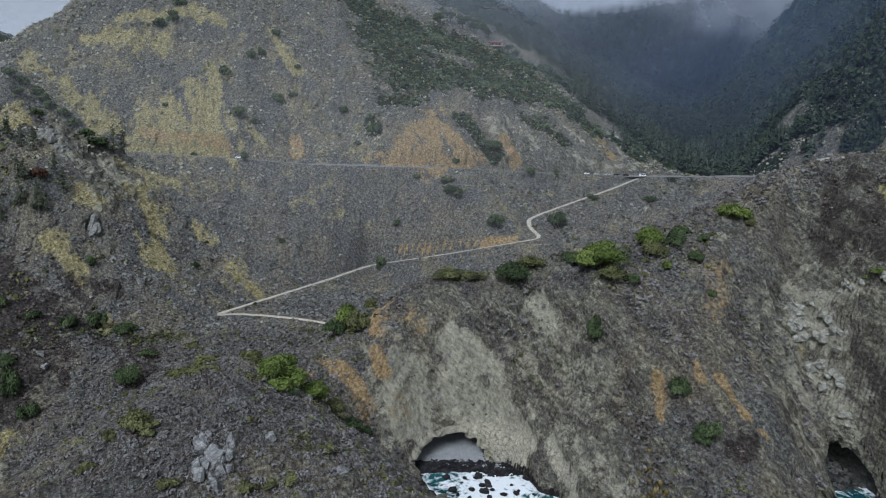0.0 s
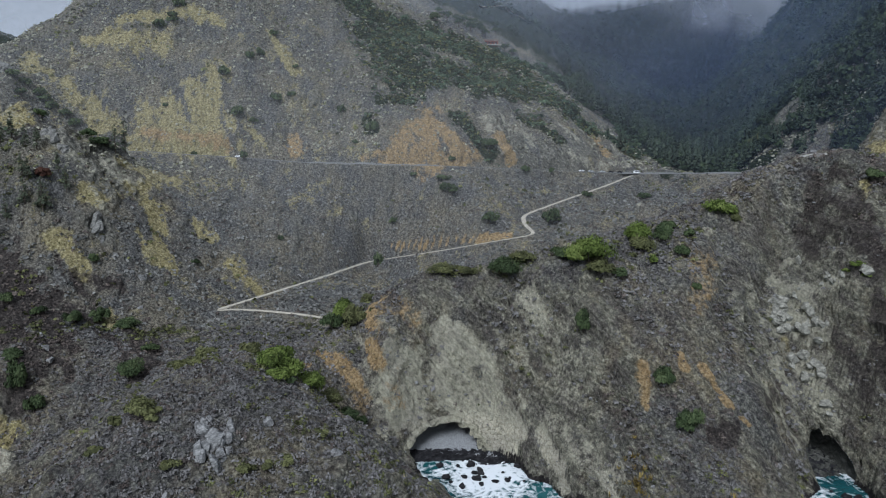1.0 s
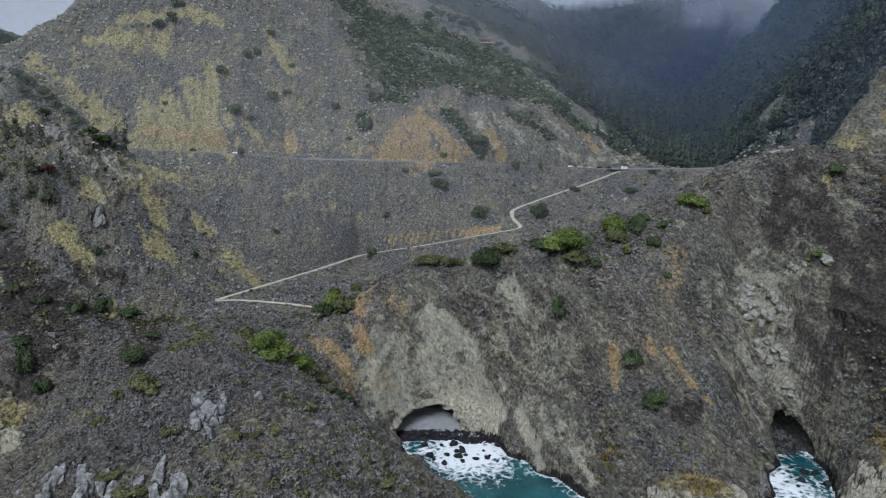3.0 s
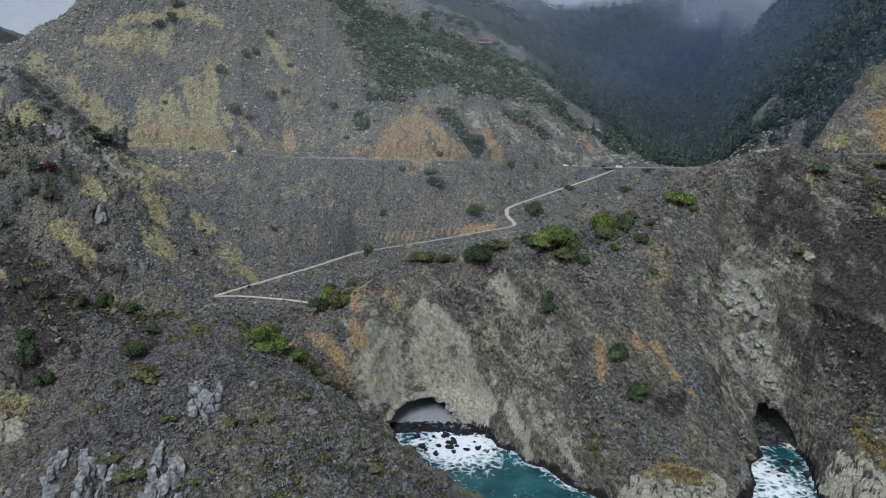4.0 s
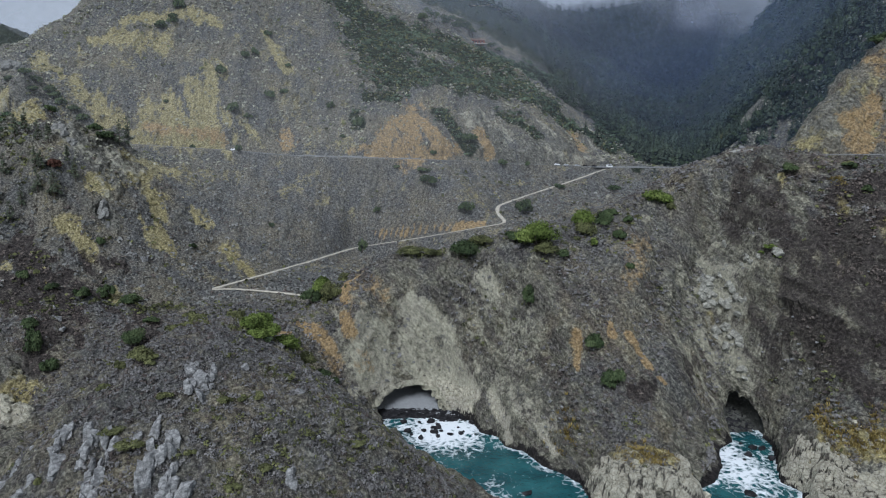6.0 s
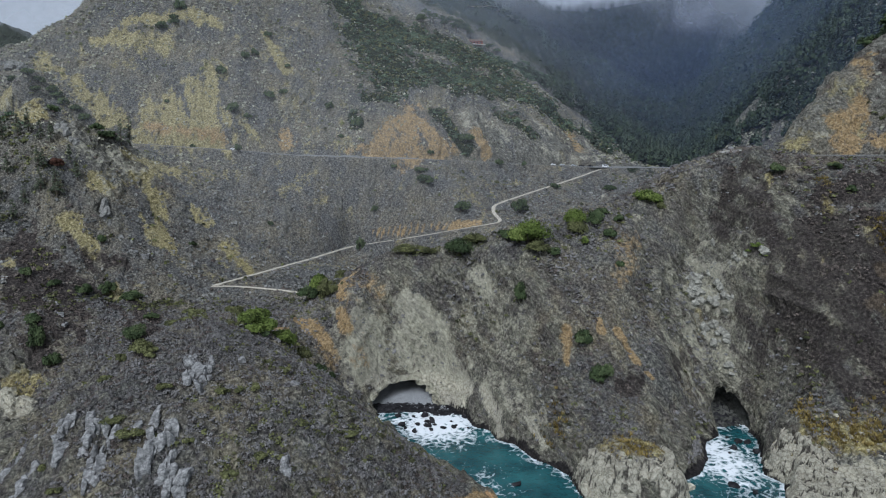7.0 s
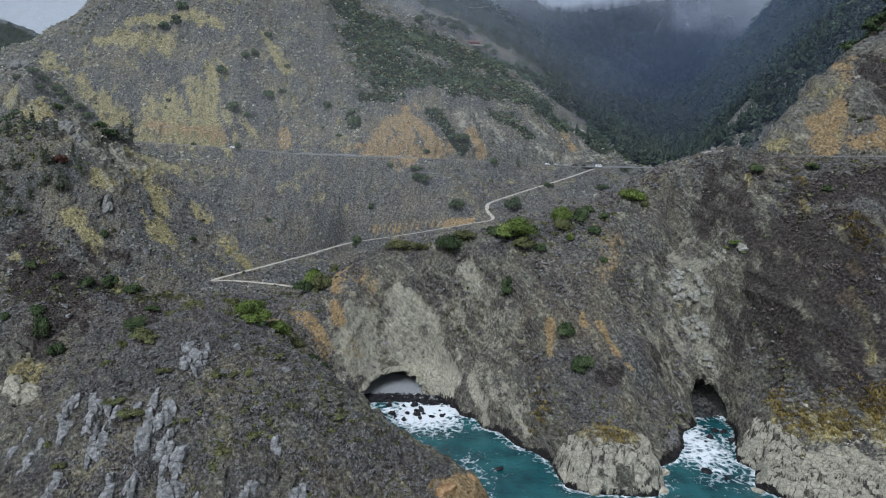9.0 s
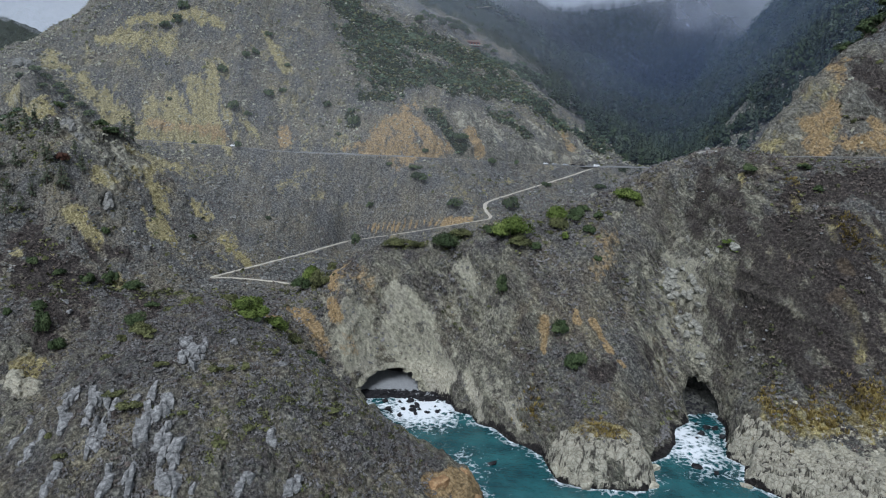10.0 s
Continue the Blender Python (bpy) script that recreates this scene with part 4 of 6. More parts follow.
def build_scrub():
    rng = np.random.default_rng(5)
    dome = [leaf_quads(rng, 7, 0.46, 0.9, 0.45) for _ in range(12)]
    leafy = [leaf_quads(rng, 13, 0.3, 0.9, 0.5) for _ in range(12)]
    fine = [leaf_quads(rng, 27, 0.19, 0.9, 0.5) for _ in range(12)]
    tuft = [grass_blades(rng, 9) for _ in range(6)]
    stone = [stone_quads(rng) for _ in range(8)]
    for band, (near, far, count) in enumerate(((95, 215, 17500), (215, 330, 21000), (330, 640, 33000))):
        x, y, d = sown(rng, count, near, far)
        z0 = land(x, y)
        steep = slope_of(x, y, z0)
        bare = smooth(1.4, 2.4, steep) * (1 - smooth(30, 90, d)) * 0.7
        bare = np.maximum(bare, bands(x, y, z0, PALE_ROCK, 0.5, 5) * 0.9)
        ochre = np.maximum(bands(x, y, z0, OCHRE_HILL + OCHRE_EAST, 0.6, 7), 1.5 * bands(x, y, z0, OCHRE_CLIFF, 0.5, 7))
        grass = np.maximum(bands(x, y, z0, GRASS_HILL + GRASS_WEST + GRASS_EAST, 1.0, 13), bands(x, y, z0, GRASS_ROAD, 1.2, 13) * 0.6)
        grass = np.maximum(grass, 0.5 * smooth(0.45, 1.0, fbm(x / 16, y / 16, 4, 41, 0.6)) * smooth(200, 330, y))
        lush = bands(x, y, z0, GREEN_SCRUB, 0.6, 19)
        roll = rng.uniform(0, 1, len(x))
        keep = roll > np.maximum(bare * 0.9, ochre * 0.62)
        kind = rng.uniform(0, 1, len(x)) + 0.22 * fbm(x / 20, y / 20, 3, 83)
        is_grass = keep & (rng.uniform(0, 1, len(x)) < grass * 0.6)
        is_lush = keep & ~is_grass & ((rng.uniform(0, 1, len(x)) < lush * 0.9) | (kind < (0.05, 0.04, 0.03)[band] + (0.08 if band == 0 else 0.0) * smooth(0.3, 0.9, fbm(x / 7, y / 7, 3, 87))))
        brown = np.maximum(bands(x, y, z0, HEATH, 1.0, 27), 0.7 * smooth(138, 162, x + 6 * fbm(x / 9, y / 9, 2, 4)) * (y < 300))
        is_heath = keep & ~is_grass & ~is_lush & (kind > 0.8 - 0.8 * brown)
        is_sage = keep & ~is_grass & ~is_lush & ~is_heath
        is_stone = ~keep & (rng.uniform(0, 1, len(x)) < 0.3)
        shape = (fine, leafy, dome)[band]
        big = (0.95, 1.0, 1.08)[band]
        for name, mask, mats, tpl, lo, hi, label, category in (
                ("sage_scrub", is_sage & (z0 <= 98), MAT_SAGE if band < 2 else MAT_BLUESAGE, shape, 0.65, 1.45, "low grey sage scrub covering the slopes", "scrub"),
                ("upper_sage_scrub", is_sage & (z0 > 98), MAT_FARSAGE if band == 2 else MAT_SAGE, shape, 0.65, 1.45, "grey sage scrub of the upper slopes, coloured lighter on the hazy far hill", "scrub"),
                ("heath_scrub", is_heath, MAT_HEATH, shape, 0.55, 1.2, "low brown heath scrub covering the slopes", "scrub"),
                ("brush", is_lush, MAT_BRUSH, shape, 0.7, 1.7, "olive green brush dotted over the slopes", "brush"),
                ("dry_grass", is_grass, MAT_STRAW, tuft, 0.5, 1.0, "tufts of dry straw-yellow grass on the slopes", "grass"),
                ("loose_stones", is_stone, MAT_GREYROCK, stone, 0.25, 0.8, "loose grey stones on bare ground", "stones")):
            if mask.sum() > 4:
                scatter(name, tpl, x[mask], y[mask], rng.uniform(lo, hi, mask.sum()) * big, rng.uniform(0.75, 1.2, mask.sum()), rng, mats, label, category)


build_scrub()


# ---------------------------------------------------------------- woods in the canyon
def conifer_quads(rng, tiers=12, arms=6):
    """Sprays of needles in drooping tiers, unit height."""
    out = []
    for k in range(tiers):
        h = 0.16 + 0.82 * k / (tiers - 1)
        reach = 0.21 * (1 - h) ** 0.75 + 0.02
        for a in rng.uniform(0, 2 * math.pi, arms if k < tiers - 2 else 4):
            r = reach * rng.uniform(0.55, 1.2)
            ca, sa = math.cos(a), math.sin(a)
            w = np.array([-sa, ca, 0]) * r * 0.34
            root, tip = np.array([ca * 0.01, sa * 0.01, h + 0.03]), np.array([ca * r, sa * r, h - 0.04 - 0.2 * r])
            out += [root, root * 0.4 + tip * 0.6 - w, tip, root * 0.4 + tip * 0.6 + w]
    return np.array(out)


def crown_quads(rng, lobes=7, leaves=16):
    """A broad crown of several leafy lobes, unit radius, with gaps."""
    out = []
    for k in range(lobes):
        a = rng.uniform(0, 2 * math.pi)
        r = rng.uniform(0.1, 0.62)
        s = rng.uniform(0.38, 0.6)
        out.append(leaf_quads(rng, leaves, 0.3, 0.8) * s + np.array([math.cos(a) * r, math.sin(a) * r, rng.uniform(0.15, 0.75)]))
    return np.concatenate(out)


def build_woods():
    rng = np.random.default_rng(11)
    firs = [conifer_quads(rng) for _ in range(6)]
    crowns = [crown_quads(rng, 6, 12) for _ in range(6)]
    small = [conifer_quads(rng, 6, 4) for _ in range(6)]
    knots = [crown_quads(rng, 4, 5) for _ in range(6)]
    for near, far, count, firtree, crown in ((420, 760, 7500, firs, crowns), (740, 1900, 15000, small, knots)):
        x, y, d = sown(rng, count, near, far, 42, -4)
        wood = np.maximum(patches(x, y, WOODS, 0.5, 30, 23), smooth(760, 900, y))
        wood = np.maximum(wood, 1 - smooth(20, 60, line_distance(x, y, np.array(CREEK, float))[0]))
        keep = (rng.uniform(0, 1, len(x)) < wood * 0.8 * (1 - smooth(0.3, 0.6, patches(x, y, ROCKY, 0.9, 9, 25)))) & (x > 120 - 0.25 * (y - 480)) & (x + 0.6 * (y - 500) > 150) & ((y > 500) | (x > 262))
        x, y = x[keep], y[keep]
        fir = rng.uniform(0, 1, len(x)) < 0.5 + 0.3 * fbm(x / 60, y / 60, 2, 3)
        n = fir.sum()
        scatter("conifer_woods", firtree, x[fir], y[fir], rng.uniform(12, 24, n), np.ones(n), rng, MAT_NEEDLE, "dark conifer woods filling the misty canyon", "woods", 0.02)
        n = (~fir).sum()
        scatter("broadleaf_woods", crown, x[~fir], y[~fir], rng.uniform(4.5, 8.5, n), rng.uniform(0.9, 1.4, n), rng, MAT_WOODLEAF, "dark broadleaf woods between the conifers", "woods", 0.1)
    x, y, d = sown(rng, 21000, 440, 730, 36)
    lush = bands(x, y, land(x, y), GREEN_SCRUB, 0.6, 19)
    keep = rng.uniform(0, 1, len(x)) < smooth(0.05, 0.35, lush)
    x, y = x[keep], y[keep]
    n = len(x)
    scatter("oak_scrub", knots, x, y, rng.uniform(2.0, 5.2, n), rng.uniform(0.55, 0.95, n), rng, MAT_OAK, "dark green oak scrub on the upper slope", "scrub", 0.2)


build_woods()


# ---------------------------------------------------------------- road verge
def verge(line):
    mid = along(line, 4)
    tang = np.gradient(mid[:, :2], axis=0)
    tang /= np.linalg.norm(tang, axis=1)[:, None]
    side = np.stack([-tang[:, 1], tang[:, 0]], 1)
    rows = []
    for off, up in ((4.2, 0.0), (4.9, 0.4), (5.6, 0.8), (6.6, 0.9)):
        w = off + 0.25 * fbm(mid[:, 0] / 4, mid[:, 1] / 4 + off, 2, 6)
        rows.append(np.c_[mid[:, :2] + side * w[:, None], mid[:, 2] + up * (0.8 + 0.45 * fbm(mid[:, 0] / 9, mid[:, 1] / 9, 3, 2))])
    ob = mesh_from("road_verge", np.stack(rows, 1).reshape(-1, 3), grid_faces(len(mid), 4), MAT_ASPHALT)
    return tagged(ob, "pale gravel bank along the uphill edge of the road", "verge", kind="structure")


verge(HIGHWAY[5:8])
verge(HIGHWAY[10:14])


# ---------------------------------------------------------------- caves and beach
def cave(index, label):
    cx, cy, cz, half, high, deep = CAVES[index]
    theta = np.linspace(-0.12, math.pi + 0.12, 46)
    depth = np.linspace(0, 1, 16)
    rim = []
    for a in theta:
        x, z = cx + half * 1.02 * math.cos(a), max(cz - 3, cz + high * 1.02 * math.sin(a))
        ys = np.arange(cy - 14, cy + 14, 0.25)
        hit = terrain(np.full(len(ys), x), ys) > z
        rim.append(ys[np.argmax(hit)] if hit.any() else cy)
    rim = np.array(rim)
    rim = np.convolve(np.r_[rim[:2], rim, rim[-2:]], np.ones(5) / 5, "valid")
    rows = []
    for grow, out in ((1.55, 5.5), (1.42, 3.0), (1.3, 1.2), (1.22, 0.0), (1.13, -0.8), (1.04, -1.0), (0.96, -0.4), (0.93, 0.4)):
        knobs = fbm(theta * 5 + grow * 9, theta * 0 + cx + grow * 7, 3, 17) * 1.1
        reach = grow * (1 + 0.13 * fbm(theta * 3 + cx, theta * 0 + 4, 3, 27) * (grow < 1.3))
        x, z = cx + half * reach * np.cos(theta), np.where(np.sin(theta) < 0, cz - 4, cz + high * reach * np.sin(theta))
        rows.append(np.stack([x + 0.4 * knobs, rim + out + knobs, z + 0.6 * knobs], 1))
    lip = mesh_from("cave_rim", np.stack(rows).reshape(-1, 3), grid_faces(len(rows), len(theta)), MAT_GROUND, False)
    one = np.ones(len(rows) * len(theta))
    put_colour(lip, "cover_a", 0.9 * one, 0 * one, 0 * one)
    put_colour(lip, "cover_b", 0 * one, 0 * one, (0.9 if index == 0 else 0.0) * one)
    put_colour(lip, "cover_c", 0 * one, one, 0 * one)
    tagged(lip, "broken rock rim round the mouth of a sea cave", "cave", kind="structure")
    rows = []
    for s in depth:
        k = math.sqrt(max(0.0, 1 - s * s)) * (0.93 + 0.14 * min(1, s * 4))
        x = cx + half * np.cos(theta) * k
        z = cz + high * np.sin(theta) * k
        z = np.where(np.sin(theta) < 0, cz - 4, z)
        y = (rim + 0.3) * (1 - s) + (cy + deep) * s
        rough = fbm(x / 3 + 7 * s, z / 3 + y / 4, 3, 17) * 0.8 * min(1, s * 4)
        rows.append(np.stack([x + rough * 0.5, y, z + rough], 1))
    ob = mesh_from("sea_cave", np.stack(rows).reshape(-1, 3), grid_faces(len(rows), len(theta)), MAT_COVEROCK if index == 0 else MAT_CAVESHADE, False)
    return tagged(ob, label, "cave", kind="structure")


cave(0, "shallow arched cave in pale rock above a pebble beach")
cave(1, "dark pointed sea cave at the head of a gully")


def shore_sheet(name, y0, y1, mat, label, edge=0.0):
    """A sloping sheet of the beach; with an edge it dips under along a wavering line."""
    xs, ys = np.arange(-15, 27, 0.6), np.arange(y0, y1, 0.6)
    x, y = np.meshgrid(xs, ys, indexing="ij")
    z = np.clip((y - 208.5) * 0.36, -1.2, 6.5) + fbm(x / 4, y / 4, 4, 44, 0.6) * 0.3
    if edge:
        z = z + 0.14 - 1.2 * smooth(-0.6, 1.4, y - edge - 1.8 * fbm(x / 6, y / 9, 3, 36) + 0.12 * (x - 4)) + 0.15 * fbm(x / 1.2, y / 1.2, 2, 38)
    ob = mesh_from(name, np.stack([x, y, z], -1).reshape(-1, 3), grid_faces(*x.shape), mat, edge == 0)
    return tagged(ob, label, "beach", kind="structure")


def build_beach():
    shore_sheet("beach", 210, 236, MAT_PEBBLE, "smooth grey pebble beach under the cave roof")
    shore_sheet("wet_shingle", 203, 220, MAT_WETROCK, "black wet shingle at the foot of the beach", 212.5)


build_beach()


# ---------------------------------------------------------------- rocks
MAT_OCHREROCK = rock_material("orange_spur_rock", (0.13, 0.075, 0.04), (0.33, 0.2, 0.1), (0.5, 0.36, 0.2))


def hull(rng, size, corners=16):
    """A broken block: the hull of scattered corners."""
    bm = bmesh.new()
    p = rng.normal(size=(corners, 3))
    p /= np.linalg.norm(p, axis=1)[:, None]
    p = np.sign(p) * np.abs(p) ** 0.7
    for q in p * np.array(size) * rng.uniform(0.8, 1.1, (corners, 1)):
        bm.verts.new(q)
    bmesh.ops.convex_hull(bm, input=bm.verts)
    loose = [v for v in bm.verts if not v.link_faces]
    bmesh.ops.delete(bm, geom=loose, context="VERTS")
    return bm


def roughen(bm, amount, rng):
    bmesh.ops.triangulate(bm, faces=bm.faces)
    bmesh.ops.subdivide_edges(bm, edges=bm.edges, cuts=1, use_grid_fill=True)
    shift = Vector(rng.uniform(-50, 50, 3))
    for v in bm.verts:
        v.co += noise.noise_vector(v.co * 0.8 + shift) * amount


def block(size, rng, m):
    b = hull(rng, size)
    roughen(b, 0.16 * float(min(size)), rng)
    b.transform(m)
    return b


def rock(name, x, y, size, rng, mat, label, category="boulder", group="", sink=0.3, lift=None):
    """One boulder."""
    s = np.array(size)
    b = block(s, rng, Matrix.Translation((0, 0, s[2] * (0.55 - sink))) @ Euler((rng.normal() * 0.18, rng.normal() * 0.18, rng.uniform(0, 6.28))).to_matrix().to_4x4())
    me = bpy.data.meshes.new(name)
    b.to_mesh(me)
    b.free()
    me.materials.append(mat)
    ob = new(name, me)
    ob.location = (x, y, ground_at(x, y) if lift is None else lift)
    return tagged(ob, label, category, group)


def outcrop(x, y, size, chunks, run, rng, label, group="", mat=None):
    """A rib of rock split into slabs along a run."""
    root = new("rock_outcrop")
    z0 = ground_at(x, y)
    root.location = (x, y, z0)
    f = np.linspace(-0.5, 0.5, chunks)
    dx = run[0] * f + rng.normal(size=chunks) * size[0] * 0.65
    dy = run[1] * f + rng.normal(size=chunks) * size[1] * 0.3
    dz = terrain(x + dx, y + dy) - z0
    for k in range(chunks):
        s = np.array(size) * rng.uniform(0.55, 1.2) * np.array([1.0, 0.95, 1.5])
        turn = Euler((-0.5 + rng.normal() * 0.14, rng.normal() * 0.12, rng.uniform(-0.4, 0.4))).to_matrix().to_4x4()
        part("slab", block(s, rng, Matrix.Translation((dx[k], dy[k], dz[k] + s[2] * 0.3)) @ turn), mat or MAT_GREYROCK, root)
    return tagged(root, label, "rock", group)


def build_rocks():
    rng = np.random.default_rng(21)
    slab = "upright grey rock outcrop split into slabs among low scrub"
    for x, y, size, chunks, run in (
            (-73, 99, (1.5, 1.4, 1.6), 12, (3, -12)), (-64, 94, (1.4, 1.4, 1.6), 13, (4, -13)), (-60, 94, (1.1, 1.2, 1.5), 11, (3, -12)), (-49, 95, (1.5, 1.5, 1.9), 13, (1.5, -12)), (-45, 94, (1.3, 1.4, 1.7), 12, (1.5, -10.5)),
            (-39, 85, (1.6, 1.5, 1.8), 16, (2, -9)), (-42, 87, (1.3, 1.3, 1.4), 8, (2, -8)), (-47, 117, (1.5, 1.4, 1.5), 13, (3, -14)), (-43, 117, (1.1, 1.1, 1.3), 7, (1.3, -9)), (-18, 98, (1.0, 1.0, 1.1), 5, (1, -5)), (-68, 82, (1.2, 1.2, 1.6), 7, (-1.2, -5)),
            (-53, 81, (1.0, 1.1, 1.6), 6, (0.5, -5)), (-48, 82, (1.0, 1.1, 1.5), 6, (0, -5)), (-88, 104, (1.3, 1.3, 1.3), 6, (-1, -6)), (-11, 90, (1.3, 1.3, 1.2), 7, (-2, -4)), (-22, 87, (1.2, 1.2, 1.1), 7, (-3, -4)), (-31, 82, (1.1, 1.1, 1.3), 5, (-1, -3)), (-78, 92, (1.2, 1.2, 1.2), 6, (-2, -6))):
        outcrop(x, y, size, chunks, run, rng, slab, "rock outcrops on the spur")
    outcrop(-171, 303, (1.8, 2.0, 3.0), 7, (5, -7), rng, "tall grey rock slab standing on the western slope", mat=MAT_DULLROCK)
    outcrop(-207, 333, (2.6, 2.2, 2.2), 12, (12, -9), rng, "white-grey rock ledge on the wooded ridge", mat=MAT_DULLROCK)
    outcrop(-284, 410, (3.6, 3.2, 2.8), 14, (16, 5), rng, "broken grey crag on the skyline ridge", mat=MAT_DULLROCK)
    root = new("rock_outcrop")
    root.location = (139, 218, 45)
    px, py = rng.uniform(124, 153, 900), rng.uniform(202, 232, 900)
    pz = terrain(px, py)
    ok = np.where(bands(px, py, pz, PALE_EAST[:6], 0.5, 5) > 0.7)[0][:70]
    for x, y, z in zip(px[ok], py[ok], pz[ok]):
        s = np.array([2.3, 1.3, 1.7]) * rng.uniform(0.55, 1.4)
        turn = Euler((-0.6 + rng.normal() * 0.2, 0.5 + rng.normal() * 0.2, rng.normal() * 0.3)).to_matrix().to_4x4()
        part("slab", block(s, rng, Matrix.Translation((x - 139, y - 218 - 0.4, z - 45 + 0.1)) @ turn), MAT_COVEROCK, root)
    tagged(root, "broken pale rock face standing out of the scrubby cliff", "rock")
    for x, y, s in ((-37, 126, 1.5), (-21, 122, 1.4), (-144, 290, 2.6), (-150, 292, 1.5), (-156, 232, 1.9), (-152, 228, 1.6), (-139, 276, 1.3), (-163, 240, 1.2), (-30, 106, 0.9), (-14, 110, 0.8),
                    (-88, 116, 1.4), (-85, 108, 1.2), (-92, 112, 1.7), (152, 246, 1.6), (130, 226, 1.4), (119, 236, 1.2), (30, 236, 1.1), (112, 246, 1.5), (-10, 132, 0.8)):
        rock("boulder", x, y, (s, s * 0.85, s * 0.8), rng, MAT_GREYROCK, "weathered pale grey boulder lying on the scrubby slope", "boulder", "boulders on the slopes")
    for k in range(34):
        x, y = (rng.uniform(0, 31), rng.uniform(188, 207)) if k < 22 else (rng.uniform(125, 141), rng.uniform(172, 199))
        if float(inland(np.array([x]), np.array([y]))[0]) > -0.5:
            continue
        s = rng.uniform(0.5, 1.7)
        rock("sea_rock", x, y, (s * 1.2, s, s * 0.7), rng, MAT_WETROCK, "black wet rock awash in white surf", "rock", "rocks in the surf", sink=0.25, lift=0.1)
    for x, y, s in ((45, 150, 1.3), (118, 150, 1.6), (123, 146, 1.1)):
        rock("sea_rock", x, y, (s * 1.5, s, s * 0.6), rng, MAT_WETROCK, "black wet rock awash in white surf", "rock", "rocks in the surf", sink=0.3, lift=0.0)
    for x, y, s in ((67, 142, (2.6, 2.4, 3)), (75, 135, (2.4, 2, 2.4)), (98, 137, (2.6, 2.2, 2.6)), (102, 149, (2.4, 2.6, 3)), (131, 152, (2.4, 2.6, 4)), (130, 138, (2.6, 2.4, 3)), (146, 124, (3, 2.4, 2.6)), (168, 114, (3, 2.4, 2.6))):
        rock("ledge_block", x, y, s, rng, MAT_PALEROCK, "pale tan block broken from the sea ledge", "rock", "blocks of the sea ledge", sink=0.55)
    for x, y, s in ((34, 127, (4, 3.5, 3.5)), (27, 118, (4, 3.5, 3)), (38, 121, (3, 3, 2.6))):
        rock("ledge_block", x, y, s, rng, MAT_OCHREROCK, "orange-brown rock at the tip of the spur", "rock", "blocks of the sea ledge", sink=0.7)
    # cobbles along the foot of the beach and the floor of the dark cave, and broken stones of the shelf
    stone = [stone_quads(rng) for _ in range(8)]

    def cobbles(name, x, y, z, size, mat, label):
        pick, verts = rng.integers(0, 8, len(x)), []
        for i in range(len(x)):
            a = rng.uniform(0, 6.28)
            t = stone[pick[i]] * size[i]
            verts.append(np.c_[t[:, 0] * math.cos(a) - t[:, 1] * math.sin(a) + x[i], t[:, 0] * math.sin(a) + t[:, 1] * math.cos(a) + y[i], t[:, 2] + z[i]])
        verts = np.concatenate(verts)
        return tagged(mesh_from(name, verts, np.arange(len(verts)).reshape(-1, 4), mat), label, "stones", kind="stuff")

    x, y = rng.uniform(-9, 27, 900), 206 + 8 * rng.uniform(0, 1, 900) ** 1.3
    x2, y2 = rng.uniform(15, 25, 120), rng.uniform(209, 218, 120)
    x, y = np.r_[x, x2], np.r_[y, y2]
    cobbles("wet_cobbles", x, y, np.clip((y - 208.5) * 0.36, -0.3, 5), rng.uniform(0.3, 0.8, len(x)), MAT_WETROCK, "dark wet cobbles along the foot of the beach")
    # floor added to keep the bottom of the cave dark
    gx, gy = np.meshgrid(np.arange(126, 150, 0.8), np.arange(195, 222, 0.8), indexing="ij")
    gz = (gy - 197.5) * 0.2 + 0.5 * fbm(gx / 2.5, gy / 2.5, 3, 33)
    tagged(mesh_from("cave_floor", np.stack([gx, gy, gz], -1).reshape(-1, 3), grid_faces(*gx.shape), MAT_WETROCK), "dark rock floor added inside the sea cave, rising inwards", "cave", kind="structure")
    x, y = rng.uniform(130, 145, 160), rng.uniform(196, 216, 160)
    cobbles("cave_boulders", x, y, (y - 197) * 0.2, rng.uniform(0.5, 1.4, 160), MAT_CAVESHADE, "dark boulders heaped on the floor of the sea cave")
    x, y = rng.uniform(133, 215, 1300), rng.uniform(118, 160, 1300)
    ok = (inland(x, y) > 3) & (land(x, y) < 22 + 4 * fbm(x / 6, y / 6, 2, 4))
    cobbles("shelf_stones", x[ok], y[ok], terrain(x[ok], y[ok]), rng.uniform(0.3, 0.95, ok.sum()), MAT_PALEROCK, "broken pale stones strewn over the shore ledge")
    x, y = rng.uniform(64, 101, 240), rng.uniform(137, 152, 240)
    ok = (inland(x, y) > 2.5)
    cobbles("ledge_stones", x[ok], y[ok], terrain(x[ok], y[ok]), rng.uniform(0.25, 0.7, ok.sum()), MAT_PALEROCK, "small pale stones along the top of the sea ledge")


build_rocks()


